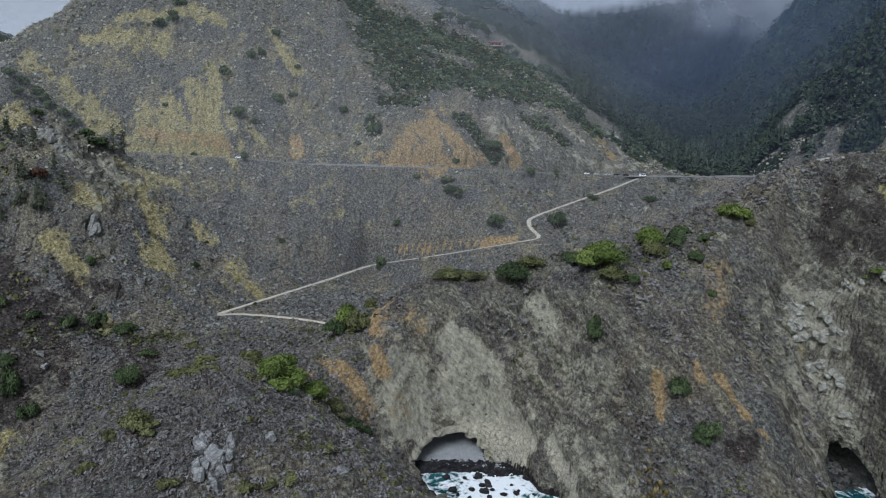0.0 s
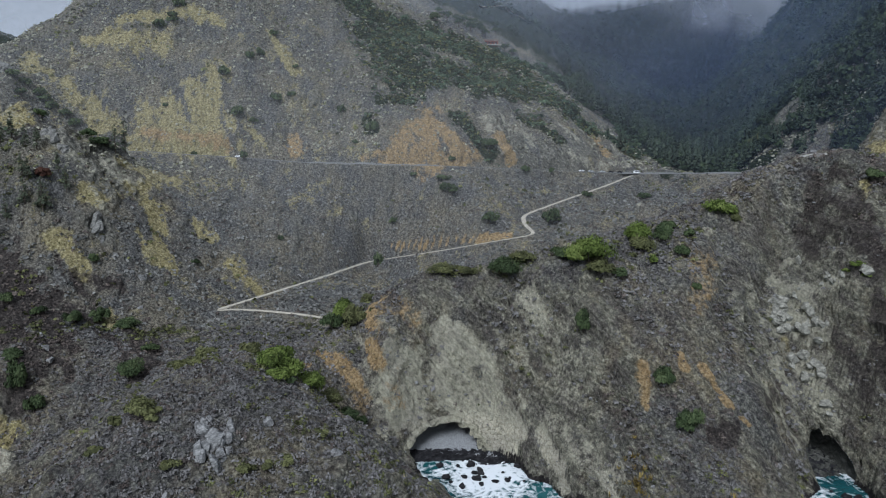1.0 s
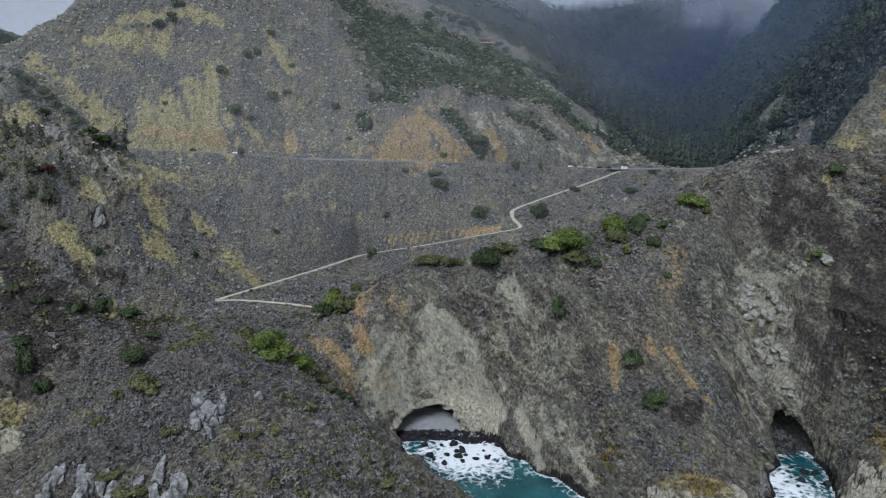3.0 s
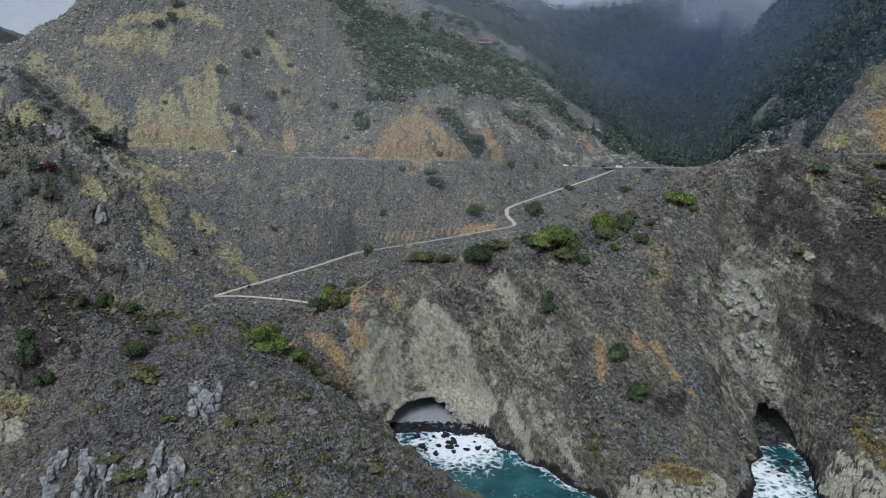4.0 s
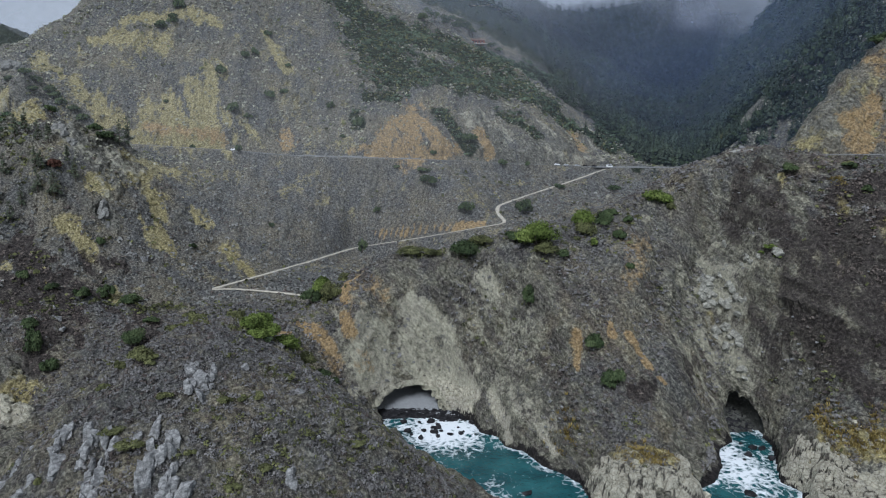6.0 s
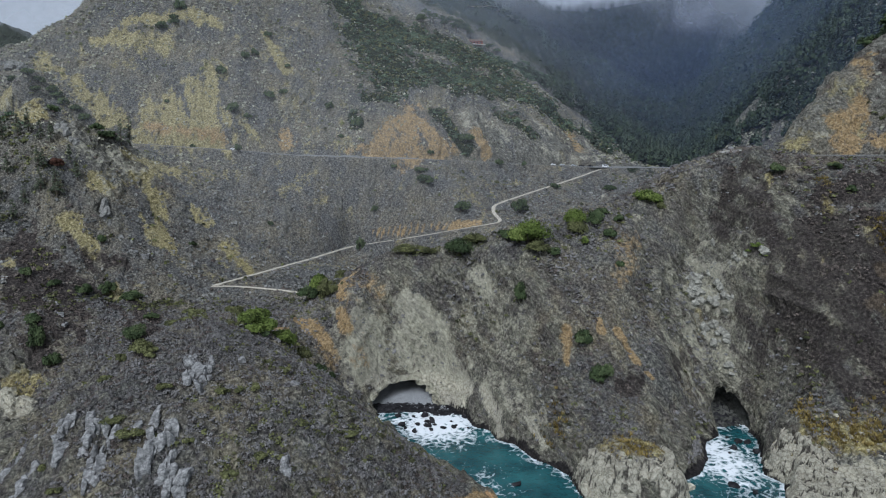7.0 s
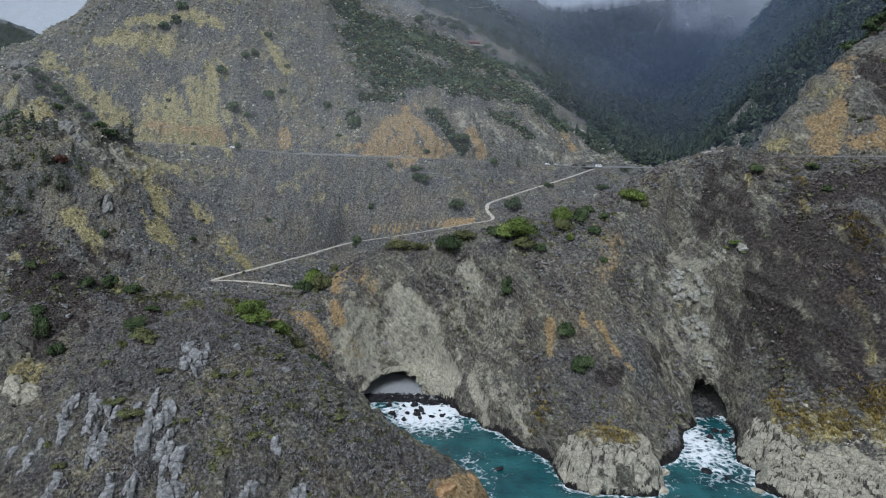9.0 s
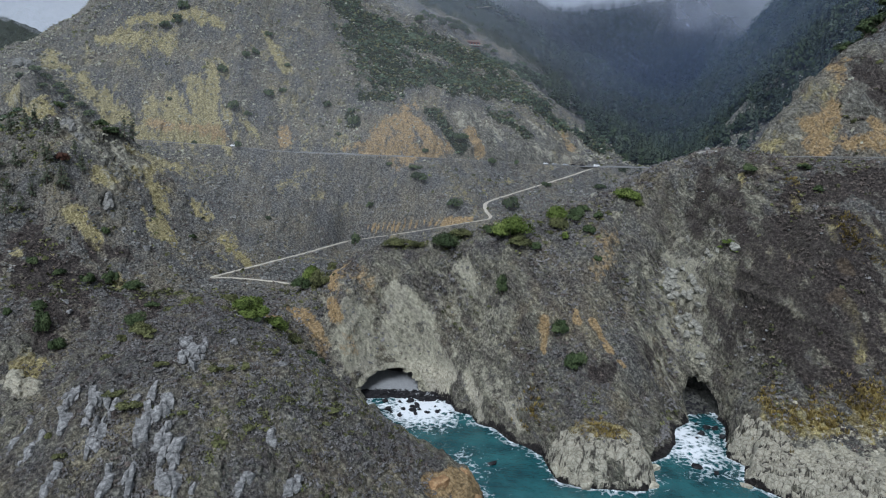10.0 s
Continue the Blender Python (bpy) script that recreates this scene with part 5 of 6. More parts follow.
def joints(u, v, seed):
    """Split rock: for each place the seed of its block, a chance value, and the gap to the next block."""
    iu, iv = np.floor(u), np.floor(v)
    near, next_near = np.full(np.shape(u), 9.0), np.full(np.shape(u), 9.0)
    su, sv, value = u.copy(), v.copy(), np.zeros(np.shape(u))
    for du in (-1, 0, 1):
        for dv in (-1, 0, 1):
            cu, cv = iu + du, iv + dv
            pu, pv = cu + hash2(cu, cv, seed), cv + hash2(cu, cv, seed + 1)
            dist = np.hypot(pu - u, pv - v)
            best = dist < near
            next_near = np.where(best, near, np.minimum(next_near, dist))
            near = np.where(best, dist, near)
            su, sv, value = np.where(best, pu, su), np.where(best, pv, sv), np.where(best, hash2(cu, cv, seed + 2), value)
    return su, sv, value, next_near - near


def sea_ledge(x0, x1, y0, y1, long, deep, top, label, seed):
    """A ledge of jointed rock over the shore: blocks in steps, with open cracks between them."""
    gx, gy = np.meshgrid(np.arange(x0, x1, 0.36), np.arange(y0, y1, 0.36), indexing="ij")
    shape = gx.shape
    x, y = gx.ravel(), gy.ravel()
    turn = 0.5
    u, v = x * math.cos(turn) + y * math.sin(turn), -x * math.sin(turn) + y * math.cos(turn)
    u, v = u + 0.5 * fbm(x / 4, y / 4, 2, seed + 31), v + 0.5 * fbm(x / 4 + 9, y / 4, 2, seed + 33)
    base = terrain(x, y)
    z = base + 0.9
    for su_long, su_deep, pull, lift, crack, k in ((long, deep, 0.5, 0.75, 0.8, 0), (long * 0.42, deep * 0.42, 0.2, 0.22, 0.22, 50)):
        su, sv, value, gap = joints(u / su_long, v / su_deep, seed + k)
        su, sv = su * su_long, sv * su_deep
        bx, by = su * math.cos(turn) - sv * math.sin(turn), su * math.sin(turn) + sv * math.cos(turn)
        step = np.clip(land(bx, by), 0, 30) - np.clip(land(x, y), 0, 30)
        z = z + pull * np.clip(step, -2.2, 2.2) + lift * (value - 0.5) - crack * (1 - smooth(0.02, 0.16, gap))
    d = inland(x, y)
    z = z + 0.12 * fbm(x / 1.1, y / 1.1, 2, seed + 7) + 2.3 * smooth(0.2, 3.0, d) * (1 - smooth(6, 12, d))
    rim = np.minimum(np.minimum(x - x0, x1 - x), np.minimum(y - y0, y1 - y))
    out = smooth(0.0, 1.0, (base + 1.5 * fbm(x / 5, y / 5, 2, seed + 3) - top) / 3.0)
    z = z - 3.0 * out - 4.0 * (1 - smooth(0, 4, rim)) - 5.0 * (1 - smooth(-1.2, 0.3, d))
    wet = 1 - smooth(0.6, 2.6, z + 1.2 * fbm(x / 3, y / 3, 2, 61))
    verts, faces = np.stack([x, y, z], 1), grid_faces(*shape)
    su, sv, value, gap = joints(u / long, v / deep, seed)
    # joints coloured dark brown to stand in for the shade in the cracks
    open_joint = 1 - smooth(0.03, 0.12, gap + 0.05 * fbm(x / 2, y / 2, 2, seed + 71))
    faces = faces[(z - base)[faces].max(1) > -0.6]
    which = value[faces[:, 0]]
    root = new("rock_ledge")
    for chance in np.unique(which):
        own = faces[which == chance]
        if len(own) < 6:
            continue
        used, own = np.unique(own, return_inverse=True)
        ob = mesh_from("block", verts[used], own.reshape(-1, 4), MAT_GROUND, False)
        one = np.ones(len(used))
        put_colour(ob, "cover_a", 0 * one, 0 * one, 0 * one)
        put_colour(ob, "cover_b", 0 * one, wet[used], one)
        put_colour(ob, "cover_c", 0.9 * open_joint[used], 0.3 * one, one)
        adopt(ob, root)
    return tagged(root, label, "rock ledge", "sea ledges")


sea_ledge(62, 106, 130, 156, 4.6, 3.4, 9.5, "pale tan sea ledge of jointed rock below golden grass", 7)
sea_ledge(127, 222, 98, 166, 3.4, 2.4, 11.5, "broad pale sea ledge split into weathered blocks", 19)


def ledge_grass():
    """Tall golden grass hanging over the tops of the sea ledges."""
    rng = np.random.default_rng(61)
    tuft = [grass_blades(rng, 11) for _ in range(6)]
    x, y = [], []
    for cx, cy, rx, ry, count in ((86, 151, 13, 3.5, 260), (154, 153, 12, 6, 330), (176, 149, 16, 7, 420), (146, 162, 5, 8, 130), (188, 190, 4, 5, 60), (196, 182, 4, 6, 60), (176, 214, 3, 3, 30), (60, 168, 4, 6, 50)):
        x.append(cx + rx * rng.normal(0, 0.55, count))
        y.append(cy + ry * rng.normal(0, 0.55, count))
    x, y = np.concatenate(x), np.concatenate(y)
    ok = inland(x, y) > 3
    scatter("golden_grass", tuft, x[ok], y[ok], rng.uniform(0.7, 1.5, ok.sum()), rng.uniform(0.8, 1.3, ok.sum()), rng, MAT_GOLD, "tall golden grass along the tops of the sea ledges", "grass")


ledge_grass()


# ---------------------------------------------------------------- bushes and trees
def stem_tube(bm, a, b, ra, rb, sides=6):
    """A tapered limb between two points."""
    a, b = Vector(a), Vector(b)
    q = (b - a).to_track_quat("Z", "Y")
    rings = []
    for p, r in ((a, ra), (b, rb)):
        rings.append([bm.verts.new(p + q @ Vector((r * math.cos(2 * math.pi * k / sides), r * math.sin(2 * math.pi * k / sides), 0))) for k in range(sides)])
    for k in range(sides):
        bm.faces.new((rings[0][k], rings[0][(k + 1) % sides], rings[1][(k + 1) % sides], rings[1][k]))


def quads_part(name, verts, tones, mat, parent):
    ob = mesh_from(name, verts, np.arange(len(verts)).reshape(-1, 4), mat)
    put_float(ob, "tone", tones)
    return adopt(ob, parent)


def bush(x, y, r, h, mat, label, rng, group="bushes on the slopes", lobes=0):
    root = new("bush")
    root.location = (x, y, ground_at(x, y) - 0.2)
    bm = bmesh.new()
    for k in range(5):
        a = rng.uniform(0, 6.28)
        stem_tube(bm, (0, 0, -0.4), (math.cos(a) * r * 0.45, math.sin(a) * r * 0.45, h * 0.55), 0.12 + r * 0.02, 0.04)
    part("trunk", bm, MAT_BARK, root)
    verts, tones = [], []
    lobes = lobes or int(5 + r * 1.6)
    for k in range(lobes):
        a, q = rng.uniform(0, 6.28), math.sqrt(rng.uniform(0, 1)) * 0.68 * r
        s = r * rng.uniform(0.32, 0.55)
        c = np.array([math.cos(a) * q, math.sin(a) * q, h * rng.uniform(0.18, 0.62) * (1.1 - 0.5 * q / r)])
        t = leaf_quads(rng, int(76 + 58 * s), 0.175 / s + 0.03, 0.9, 0.38) if y < 330 else leaf_quads(rng, int(24 + 14 * s), 0.4 / s + 0.04, 0.9, 0.5)
        t = t * np.array([s, s, s * h / r * 0.95]) + c
        verts.append(t)
        tones.append(np.full(len(t), np.clip(rng.normal(0.5, 0.2), 0, 1)))
    quads_part("foliage", np.concatenate(verts), np.concatenate(tones), mat, root)
    return tagged(root, label, "bush", group)


def build_bushes():
    rng = np.random.default_rng(31)
    lime, dark, olive = "round bright green bush on the crest of the headland", "dense dark green bush on the rocky slope", "olive green bush among grey scrub on the spur"
    low_lime = "low bright green bush beside the bare cliff rock"
    for mat, label, spots in (
            (MAT_LIME, lime, ((57, 220, 9.4, 13.2), (80, 237, 5.9, 9.8), (81, 222, 2.3, 3.1), (114, 243, 6.6, 8), (-37, 236, 5.8, 11), (-48, 175, 6.4, 6.4), (-43, 166, 5.6, 6), (-40, 180, 6.2, 6), (-47, 165, 5, 6), (-38, 171, 5.2, 5.6), (-43, 158, 3.6, 4.2))),
            (MAT_BRUSH, lime, ((60, 217, 6, 6.8), (119, 238, 3.2, 4), (80, 231, 6, 7), (-33, 229, 5.4, 9), (-28, 245, 5, 6))),
            (MAT_BRUSH, dark, ((2, 243, 7.2, 5), (12, 241, 5.5, 4.2), (34, 238, 6, 5), (-36, 187, 5.8, 5.2))),
            (MAT_DARKLEAF, dark, ((88, 230, 5.2, 6.5), (92, 223, 3.3, 4.6), (27, 236, 7.4, 8.6), (-39, 382, 3.6, 9.7), (73, 391, 7, 12), (91, 237, 3.8, 4.3), (67, 215, 3.5, 3.5), (98, 232, 2.6, 3.7), (163, 224, 3.8, 5), (183, 218, 3, 3), (184, 206, 2.8, 2.8), (48, 229, 4, 6),
                                  (52, 206, 3.6, 8.6), (73, 184, 3.8, 7.2), (78, 173, 4.6, 9.5), (94, 213, 2.5, 3.5), (-41, 230, 4.8, 8), (-31, 193, 4.8, 4.5), (-27, 200, 3.4, 3.5), (-41, 159, 2.6, 2), (103, 429, 4.4, 4.4))),
            (MAT_DARKLEAF, dark, ((-156, 214, 4.6, 12), (-146, 208, 3.8, 7.4), (-149, 260, 4.2, 8), (-157, 253, 4.4, 6.4), (-169, 249, 3.4, 4.3), (-139, 263, 6, 5.4), (-166, 288, 3.2, 5), (-121, 229, 6, 8.5), (-131, 323, 2.8, 4.2), (-182, 250, 3.4, 5.7), (-174, 217, 2.6, 5.2), (-123, 249, 4.2, 4), (-163, 222, 4, 5))),
            (MAT_BRUSH, olive, ((-70, 177, 5.4, 5.6), (-77, 177, 4.8, 4.6), (-84, 176, 3.8, 3.6), (-59, 182, 4.4, 5), (-66, 127, 4.4, 4.6), (-62, 125, 2.6, 3), (-110, 262, 3.6, 3.6), (-71, 125, 2.1, 3), (-55, 97, 4, 2.4), (-38, 112, 2.3, 1.9), (-31, 117, 2.7, 2), (-75, 93, 1.6, 2.4), (-30, 93, 2.3, 1.9))),
            (MAT_BRUSH, olive, ((-68, 88, 2.2, 1.9), (-41, 98, 1.8, 1.5), (-61, 101, 3.2, 2), (-24, 99, 2.1, 1.8), (-34, 114, 1.9, 1.6), (-5, 115, 2.4, 1.8), (-72, 118, 2.4, 2), (-52, 110, 2.4, 1.8), (-26, 128, 2.2, 1.6), (184, 219, 3.4, 3), (277, 542, 9, 12))),
            (MAT_DARKLEAF, dark, ((-135, 420, 5.1, 9), (-115, 442, 4, 6.4), (-106, 449, 3.6, 4.5), (-160, 403, 2.1, 2.9), (-127, 400, 3.7, 5), (-47, 432, 4.4, 10), (-150, 438, 4.4, 7.4), (-204, 462, 5.5, 7.6), (-195, 465, 5.5, 9), (-193, 475, 4.7, 9), (-136, 455, 3.6, 6.4), (-131, 461, 3.7, 6.5))),
            (MAT_DARKLEAF, dark, ((-106, 466, 2.8, 3.7), (-125, 482, 3.8, 5.4), (61, 439, 4, 6), (9, 431, 3.1, 4.4), (36, 450, 6.4, 8), (32, 374, 5.6, 8), (-30, 396, 2.9, 5.4), (6, 390, 7, 6.4), (3, 401, 5.8, 4.1), (-95, 361, 1.9, 3.1), (-57, 426, 2.6, 3.5), (-17, 409, 2.5, 3.4), (-184, 419, 2.1, 3), (-70, 448, 3.6, 6), (149, 447, 5.5, 4.6), (82, 450, 2.7, 3.7), (-126, 423, 3.4, 4.3))),
            (MAT_LIME, low_lime, ((149, 209, 3, 2), (147, 212, 2.4, 1.6), (151, 207, 2.2, 1.6))),
            (MAT_RUST, "rust-red withered bush on the western slope", ((-198, 306, 4.0, 6),))):
        for x, y, r, h in spots:
            bush(x, y, r, h, mat, label, rng)
    ridge = "dark evergreen shrub in a row along the western ridge"
    for x, y in ((-277, 393), (-264, 384), (-259, 386), (-258, 392), (-253, 393), (-248, 394), (-242, 395), (-236, 394), (-230, 358), (-229, 392), (-206, 356), (-199, 349), (-191, 344), (-186, 346)):
        bush(x + rng.uniform(-2, 2), y + rng.uniform(-2, 2), rng.uniform(3.8, 5.5), rng.uniform(4, 6), MAT_DARKLEAF, ridge, rng, "shrubs on the western ridge")


build_bushes()


def conifer(x, y, h, rng, label, spreading=1.0):
    root = new("conifer_tree")
    root.location = (x, y, ground_at(x, y) - 0.3)
    bm = bmesh.new()
    stem_tube(bm, (0, 0, -0.5), (0.1, 0, h * 0.55), h * 0.02, h * 0.012, 8)
    stem_tube(bm, (0.1, 0, h * 0.55), (0, 0.1, h * 0.98), h * 0.012, 0.03, 8)
    verts = []
    for k in range(40):
        f = rng.uniform(0.18, 0.97)
        a = rng.uniform(0, 6.28)
        reach = h * (0.2 * (1 - f) ** 0.7 + 0.02) * rng.uniform(0.6, 1.15) * spreading
        tip = np.array([math.cos(a) * reach, math.sin(a) * reach, h * f + reach * rng.uniform(-0.15, 0.2)])
        stem_tube(bm, (0, 0, h * f), tip, 0.10, 0.03, 4)
        for _ in range(3):
            s = reach * rng.uniform(0.16, 0.3) + 0.25
            c = tip * rng.uniform(0.45, 1.0) + np.array([0, 0, h * f * 0.0])
            c[2] = h * f + (tip[2] - h * f) * 0.8 + rng.normal() * 0.3
            verts.append(leaf_quads(rng, 10, 0.34, 0.6, 0.5) * s + c)
    part("trunk", bm, MAT_BARK, root)
    verts = np.concatenate(verts)
    quads_part("crown", verts, np.repeat(rng.uniform(0.2, 0.8, len(verts) // 40), 40), MAT_PINE, root)
    return tagged(root, label, "tree", "pines on the western ridge")


def build_trees():
    rng = np.random.default_rng(41)
    for x, y, h in ((-181, 356, 22), (-183, 349, 17), (-237, 320, 14), (-229, 322, 14), (-226, 327, 15), (-216, 322, 12), (-210, 322, 13), (-207, 304, 11), (-195, 314, 11), (-221, 299, 15), (-201, 295, 15), (-193, 296, 18), (-188, 308, 14),
                    (-213, 276, 13), (-209, 283, 12), (-208, 291, 12), (-229, 297, 12), (-219, 288, 12), (-203, 302, 12), (-226, 290, 13)):
        conifer(x, y, h, rng, "dark pine with a ragged crown on the western ridge", 0.95)


build_trees()


def broadleaf(x, y, r, h, rng):
    root = new("broadleaf_tree")
    root.location = (x, y, ground_at(x, y) - 0.3)
    bm = bmesh.new()
    stem_tube(bm, (0, 0, -0.5), (0.2, 0.1, h * 0.45), h * 0.035, h * 0.025, 8)
    verts, tones = [], []
    for k in range(9):
        a, q = rng.uniform(0, 6.28), rng.uniform(0.2, 0.75) * r
        c = np.array([math.cos(a) * q, math.sin(a) * q, h * rng.uniform(0.45, 0.78)])
        stem_tube(bm, (0.2, 0.1, h * 0.42), c, h * 0.018, 0.05, 5)
        s = r * rng.uniform(0.35, 0.55)
        t = leaf_quads(rng, 60, 0.17, 0.85, 0.6) * s + c
        verts.append(t)
        tones.append(np.full(len(t), rng.uniform(0.15, 0.85)))
    part("trunk", bm, MAT_BARK, root)
    quads_part("crown", np.concatenate(verts), np.concatenate(tones), MAT_DARKLEAF, root)
    return tagged(root, "dark broad-crowned tree on the hill ridge", "tree", "trees on the hill ridge")


def build_ridge_trees():
    rng = np.random.default_rng(47)
    for k in range(16):
        f = k / 15
        broadleaf(-8 + 62 * f + rng.uniform(-6, 6), 585 + 75 * f + rng.uniform(-8, 8), rng.uniform(4, 7), rng.uniform(8, 13), rng)
    for x, y, r, h in ((66, 650, 6, 10), (74, 655, 5, 9), (40, 655, 6, 11), (245, 284, 6, 9), (252, 290, 7, 11), (262, 292, 7, 11), (240, 292, 5, 9), (232, 282, 4, 7), (275, 300, 8, 12), (290, 306, 8, 12), (283, 296, 6, 10)):
        broadleaf(x, y, r, h, rng)


build_ridge_trees()


# ---------------------------------------------------------------- cars and house
MAT_GLASS = plain_material("dark_car_glass", (0.015, 0.018, 0.02), 0.12, 0, 0.1)
MAT_TYRE = plain_material("tyre_rubber", (0.02, 0.02, 0.02), 0.9, 0, 0.2)
MAT_WHITE = plain_material("white_car_paint", (0.82, 0.82, 0.82), 0.3, 0, 0.04)
MAT_BLACKCAR = plain_material("black_car_paint", (0.02, 0.02, 0.024), 0.25, 0, 0.1)
MAT_SILVER = plain_material("silver_car_paint", (0.5, 0.51, 0.53), 0.3, 0.3, 0.05)
MAT_RED = plain_material("red_house_boards", (0.25, 0.085, 0.06), 0.8, 0, 0.25)
MAT_ROOF = plain_material("brown_roof_shingles", (0.16, 0.10, 0.075), 0.9, 0, 0.3)


def profile_block(outline, half, inset=0.0):
    """A body extruded from a side outline, narrowed towards the top."""
    bm = bmesh.new()
    top = max(z for _, z in outline)
    sides = []
    for s in (-1, 1):
        sides.append([bm.verts.new((px, s * (half - inset * (pz / top)), pz)) for px, pz in outline])
    bm.faces.new(sides[0])
    bm.faces.new(sides[1][::-1])
    for k in range(len(outline)):
        j = (k + 1) % len(outline)
        bm.faces.new((sides[0][j], sides[0][k], sides[1][k], sides[1][j]))
    bmesh.ops.recalc_face_normals(bm, faces=bm.faces)
    bmesh.ops.bevel(bm, geom=[e for e in bm.edges if e.calc_face_angle(0) > 0.6], offset=0.06, segments=2, affect="EDGES")
    return bm


def car(x, y, heading, paint, label, van=False):
    root = new("van" if van else "car")
    root.location = (x, y, float(line_distance(np.array([x]), np.array([y]), HIGHWAY_LINE)[1][0]) + 0.12)
    root.rotation_euler = (0, 0, heading)
    if van:
        body = [(-2.7, 0.35), (2.6, 0.35), (2.7, 0.9), (2.2, 1.25), (1.6, 2.15), (1.2, 2.3), (-2.6, 2.3), (-2.7, 1.0)]
        glass = [(1.45, 1.35), (1.98, 1.35), (1.52, 2.0), (1.2, 2.05), (-2.2, 2.05), (-2.2, 1.4)]
        half, wheels = 0.98, (-1.7, 1.75)
    else:
        body = [(-2.2, 0.3), (2.15, 0.3), (2.2, 0.75), (1.0, 0.95), (0.4, 1.42), (-1.2, 1.46), (-1.85, 1.0), (-2.22, 0.9)]
        glass = [(0.85, 0.98), (0.36, 1.36), (-1.15, 1.4), (-1.65, 1.02)]
        half, wheels = 0.88, (-1.35, 1.4)
    part("body", profile_block(body, half, 0.14), paint, root)
    part("windows", profile_block(glass, half + 0.02, 0.11), MAT_GLASS, root, "dark tinted windows")
    for wx in wheels:
        for s in (-1, 1):
            bm = bmesh.new()
            bmesh.ops.create_cone(bm, cap_ends=True, segments=14, radius1=0.34, radius2=0.34, depth=0.22, matrix=pose(wx, s * (half - 0.05), 0.34, 90, 0, 0))
            tyre = part("wheel", bm, MAT_TYRE, root)
            bm = bmesh.new()
            bmesh.ops.create_cone(bm, cap_ends=True, segments=10, radius1=0.2, radius2=0.16, depth=0.06, matrix=pose(wx, s * (half + 0.075), 0.34, 90, 0, 0))
            part("rim", bm, MAT_SILVER, tyre)
    return tagged(root, label, "van" if van else "car", "vehicles by the road")


road_angle = math.atan2(11, 36)
car(154, 481.5, road_angle, MAT_WHITE, "white van parked on the road shoulder", True)
car(142, 484.5, road_angle, MAT_BLACKCAR, "black car parked along the road shoulder")
car(134, 481.5, road_angle, MAT_BLACKCAR, "black car parked along the road shoulder")
car(127, 479.5, road_angle, MAT_SILVER, "silver car parked along the road shoulder")
car(117, 475.5, road_angle, MAT_SILVER, "silver car parked along the road shoulder")
car(109, 472.5, road_angle, MAT_WHITE, "white car parked along the road shoulder")
car(-131, 403, -0.06, MAT_WHITE, "white car driving along the coast road")


def house(x, y, turn):
    root = new("house")
    root.location, root.rotation_euler = (x, y, ground_at(x, y) - 0.5), (0, 0, turn)
    bm = bmesh.new()
    bmesh.ops.create_cube(bm, size=1, matrix=Matrix.Translation((0, 0, 2.2)) @ Matrix.Diagonal((15, 8, 4.4, 1)))
    part("wall", bm, MAT_RED, root)
    bm = bmesh.new()
    ends = []
    for px in (-8.2, 8.2):
        ends.append([bm.verts.new((px, py, pz)) for py, pz in ((-5, 4.1), (-5, 4.4), (0, 6.6), (5, 4.4), (5, 4.1), (0, 6.3))])
    bm.faces.new(ends[0])
    bm.faces.new(ends[1][::-1])
    for k in range(6):
        bm.faces.new((ends[0][(k + 1) % 6], ends[0][k], ends[1][k], ends[1][(k + 1) % 6]))
    part("roof", bm, MAT_ROOF, root, "brown shingle roof")
    for px in (-5, -1.7, 1.7, 5):
        bm = bmesh.new()
        bmesh.ops.create_cube(bm, size=1, matrix=Matrix.Translation((px, -4.02, 2.5)) @ Matrix.Diagonal((1.9, 0.1, 1.6, 1)))
        win = part("window", bm, MAT_GLASS, root)
        bm = bmesh.new()
        bmesh.ops.create_cube(bm, size=1, matrix=Matrix.Translation((px, -4.08, 1.62)) @ Matrix.Diagonal((2.2, 0.24, 0.14, 1)))
        part("sill", bm, MAT_WHITE, win)
    bm = bmesh.new()
    bmesh.ops.create_cube(bm, size=1, matrix=Matrix.Translation((0, -6.5, 0.2)) @ Matrix.Diagonal((20, 5, 0.5, 1)))
    part("deck", bm, MAT_DIRT, root, "pale deck below the windows")
    return tagged(root, "red-brown house on a ridge terrace", "house")


house(51, 647, 0.15)


def parapet(points, high, thick):
    """A low wall along the road edge, following the ground."""
    bm, rings = bmesh.new(), []
    for k, (x, y) in enumerate(points):
        a, b = points[max(0, k - 1)], points[min(len(points) - 1, k + 1)]
        side = Vector((a[1] - b[1], b[0] - a[0], 0)).normalized() * thick / 2
        z = ground_at(x, y)
        rings.append([bm.verts.new(Vector((x, y, z + h)) + side * s) for s, h in ((-1, -0.6), (-0.9, high), (0.9, high), (1, -0.6))])
    for r0, r1 in zip(rings[:-1], rings[1:]):
        for k in range(4):
            bm.faces.new((r0[k], r0[(k + 1) % 4], r1[(k + 1) % 4], r1[k]))
    bm.faces.new(rings[0])
    bm.faces.new(rings[-1][::-1])
    bmesh.ops.recalc_face_normals(bm, faces=bm.faces)
    me = bpy.data.meshes.new("parapet_wall")
    bm.to_mesh(me)
    bm.free()
    me.materials.append(plain_material("pale_parapet_concrete", (0.40, 0.385, 0.35), 0.9, 0, 0.25, 0.8))
    return tagged(new("parapet_wall", me), "low pale concrete parapet on the crest of the headland", "wall")


parapet([(146, 246), (149, 244), (151.5, 243), (155, 242)], 0.8, 0.5)


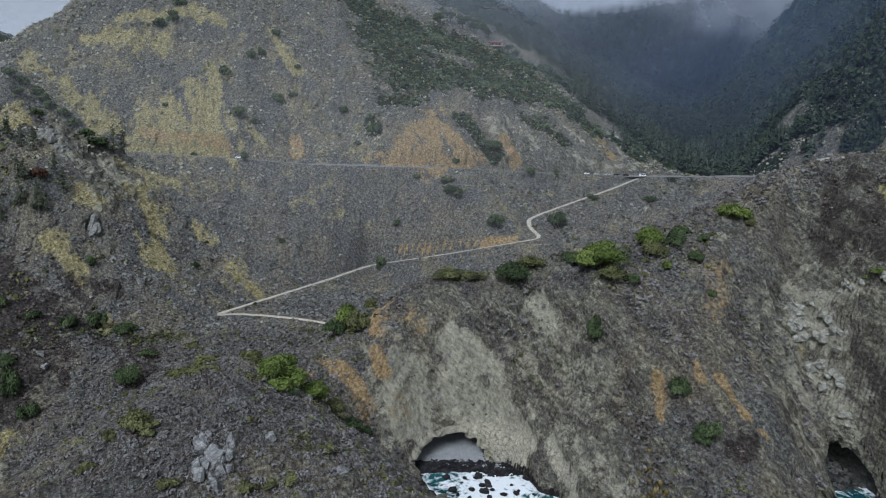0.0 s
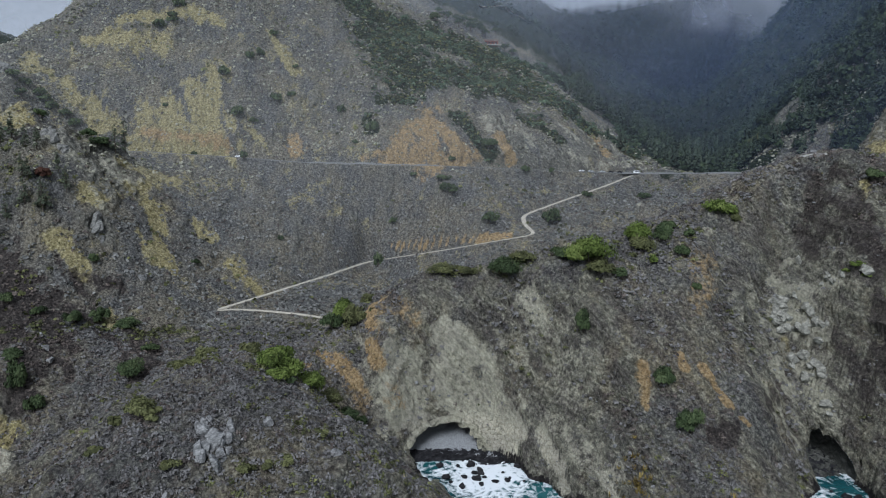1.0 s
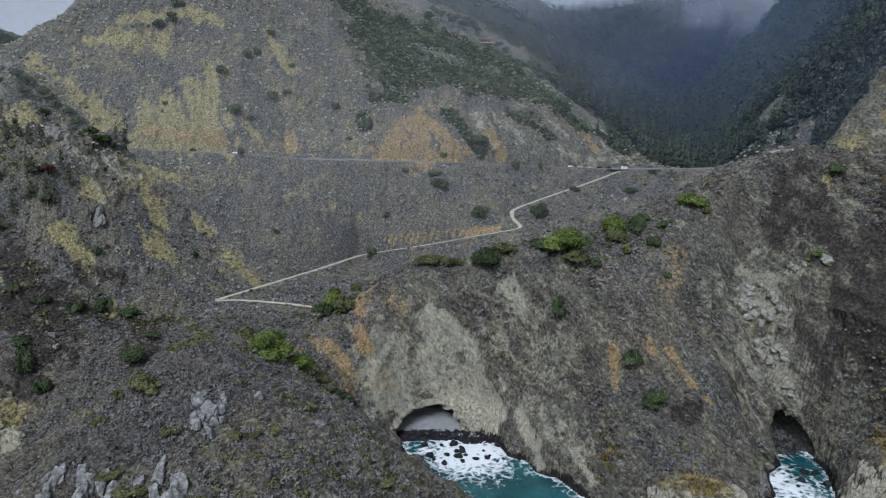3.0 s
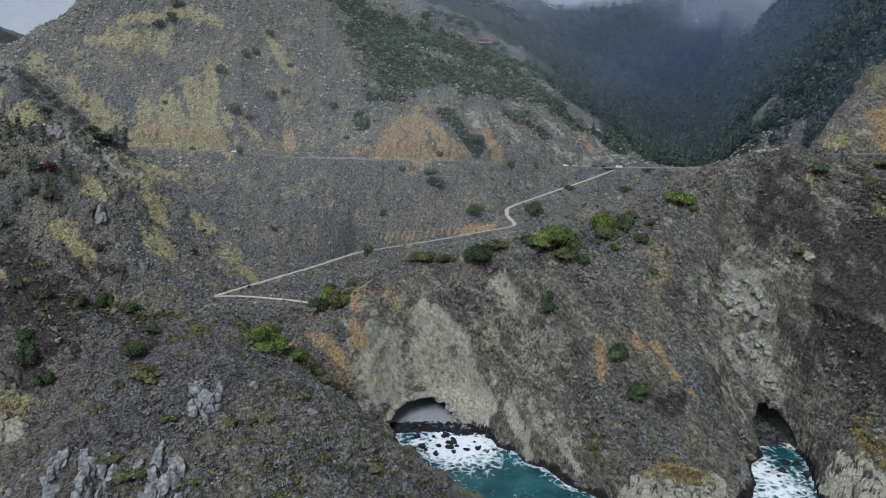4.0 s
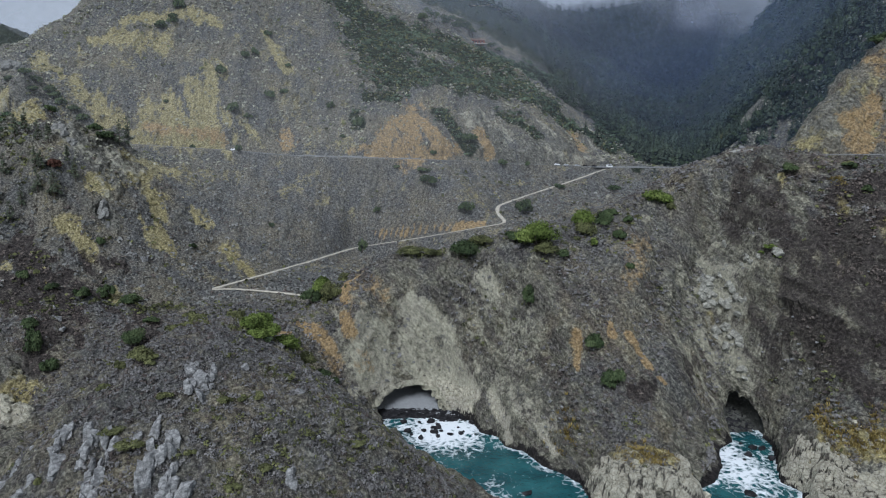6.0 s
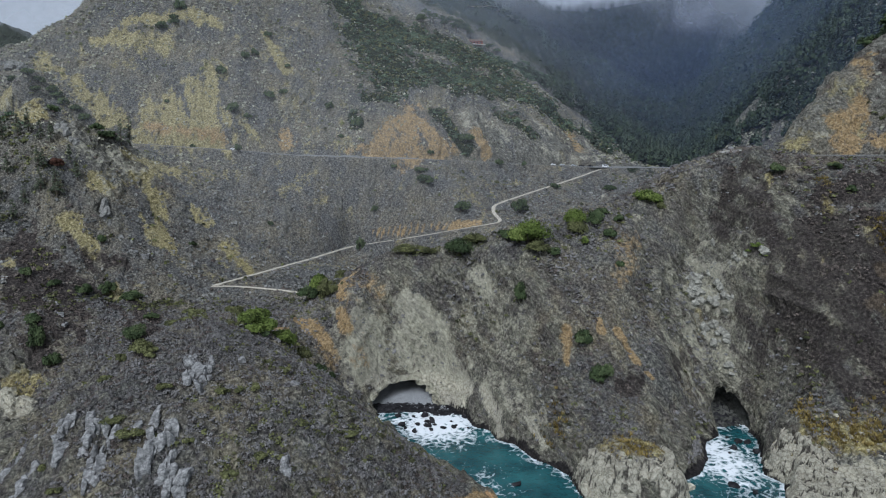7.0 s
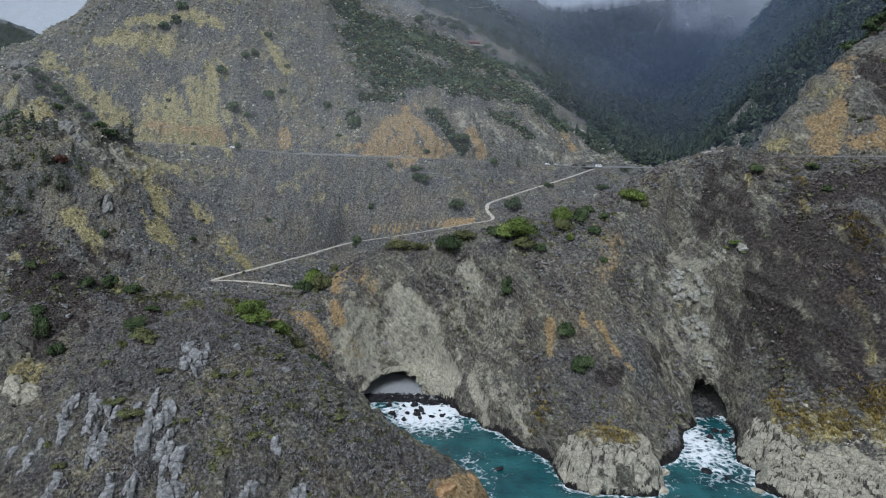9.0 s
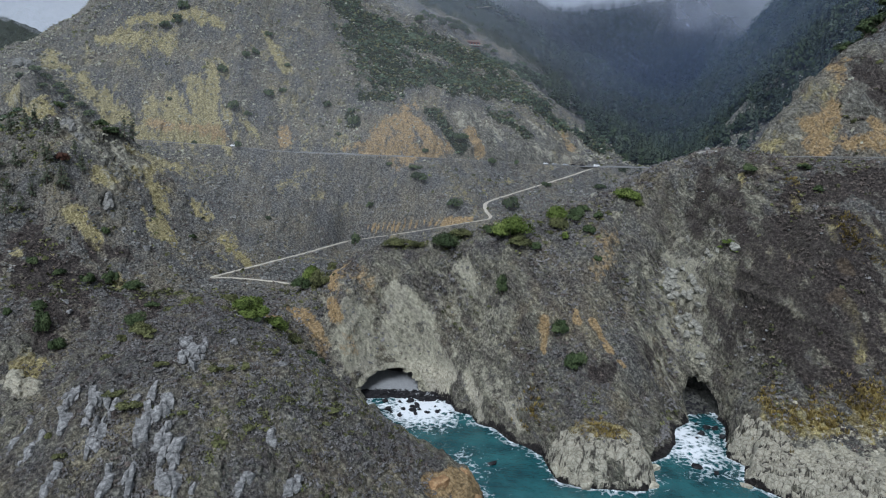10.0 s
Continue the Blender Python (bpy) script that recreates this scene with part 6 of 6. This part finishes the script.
def pale_stones():
    """Weathered stones that stand out of the dark scrub of the upper slope."""
    rng = np.random.default_rng(67)
    stone = [stone_quads(rng) for _ in range(6)]
    x, y = rng.uniform(-50, 120, 36), rng.uniform(455, 540, 36)
    scatter("pale_stones", stone, x, y, rng.uniform(0.6, 1.5, 36), rng.uniform(0.7, 1.1, 36), rng, MAT_GREYROCK, "weathered grey stones among dark scrub", "stones", -0.6)


pale_stones()


# ---------------------------------------------------------------- old track cut across the far spur
TRACK = [(20, 800), (50, 806), (78, 824), (104, 876), (128, 938)]
MAT_TRACK = plain_material("bare_track_earth", (0.33, 0.27, 0.19), 0.95, 0, 0.25, 0.4)
ribbon("track", [(x, y, ground_at(x, y) + 4) for x, y in TRACK], 7, 0.0, MAT_TRACK, "bare earth track cut across the far wooded spur", "track", 0.3)


# ---------------------------------------------------------------- low cloud, and see-through sheets in place of haze
def mist_sheet(x0, x1, y, z0, z1, mat, label, kind_name, base=0.0):
    """An upright see-through sheet in place of haze; with a base height it thickens upwards into cloud."""
    n = 70
    u, v = np.meshgrid(np.linspace(0, 1, n), np.linspace(0, 1, n), indexing="ij")
    x, z = x0 + (x1 - x0) * u, z0 + (z1 - z0) * v
    wave = fbm(x / 220, z / 160, 3, 7) * 30
    fade = smooth(0, 0.22, u) * smooth(0, 0.22, 1 - u) * (smooth(0, 0.3, v) if base == 0 else smooth(base - 90, base + 90, z + 40 * fbm(x / 150, z / 110 + y, 4, 9)))
    ob = mesh_from(kind_name, np.stack([x, y + wave, z], -1).reshape(-1, 3), grid_faces(n, n), mat, True)
    put_float(ob, "fade", fade.ravel())
    return tagged(ob, label, "cloud", kind="structure")


MAT_CLOUD = mist_material("low_cloud", 1.0, 0.006, 0.5, (0.80, 0.82, 0.87))
MAT_WISP = mist_material("cloud_wisp", 0.5, 0.012, 0.5, (0.78, 0.82, 0.9))
MAT_HAZE = mist_material("canyon_haze_tint", 0.075, 0.002, 0.5, (0.40, 0.57, 1.0))
MAT_AIR = mist_material("hill_haze_tint", 0.13, 0.002, 0.5, (0.86, 0.88, 0.90))
MAT_BLUE = mist_material("valley_haze_tint", 0.14, 0.003, 0.5, (0.50, 0.63, 0.92))
MAT_VEIL = mist_material("hilltop_haze_tint", 0.15, 0.004, 0.5, (0.72, 0.82, 1.0))
for y, base in ((1080, 368), (1400, 345)):
    mist_sheet(-1500, 2100, y, 200, 950, MAT_CLOUD, "grey cloud base hanging on the mountain tops", "low_cloud", base)
# see-through sheets added to lighten or blue what lies behind, as haze would
mist_sheet(-800, 210, 335, -40, 620, MAT_AIR, "see-through sheet that lightens the hills behind it as haze would", "haze_sheet")
mist_sheet(-420, 300, 610, 110, 640, MAT_VEIL, "see-through sheet that lightens the upper slopes as haze would", "haze_sheet")
mist_sheet(60, 1100, 345, -20, 620, MAT_BLUE, "see-through blue sheet that tints the canyon as haze would", "haze_sheet")
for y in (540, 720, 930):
    mist_sheet(50 - 1.4 * (y - 540), 800 + 0.7 * (y - 520), y, 30, 640, MAT_HAZE, "see-through blue sheet that tints the canyon as haze would", "haze_sheet")
mist_sheet(360, 440, 960, 290, 362, MAT_WISP, "small wisp of cloud hanging on the canyon wall", "cloud_wisp")
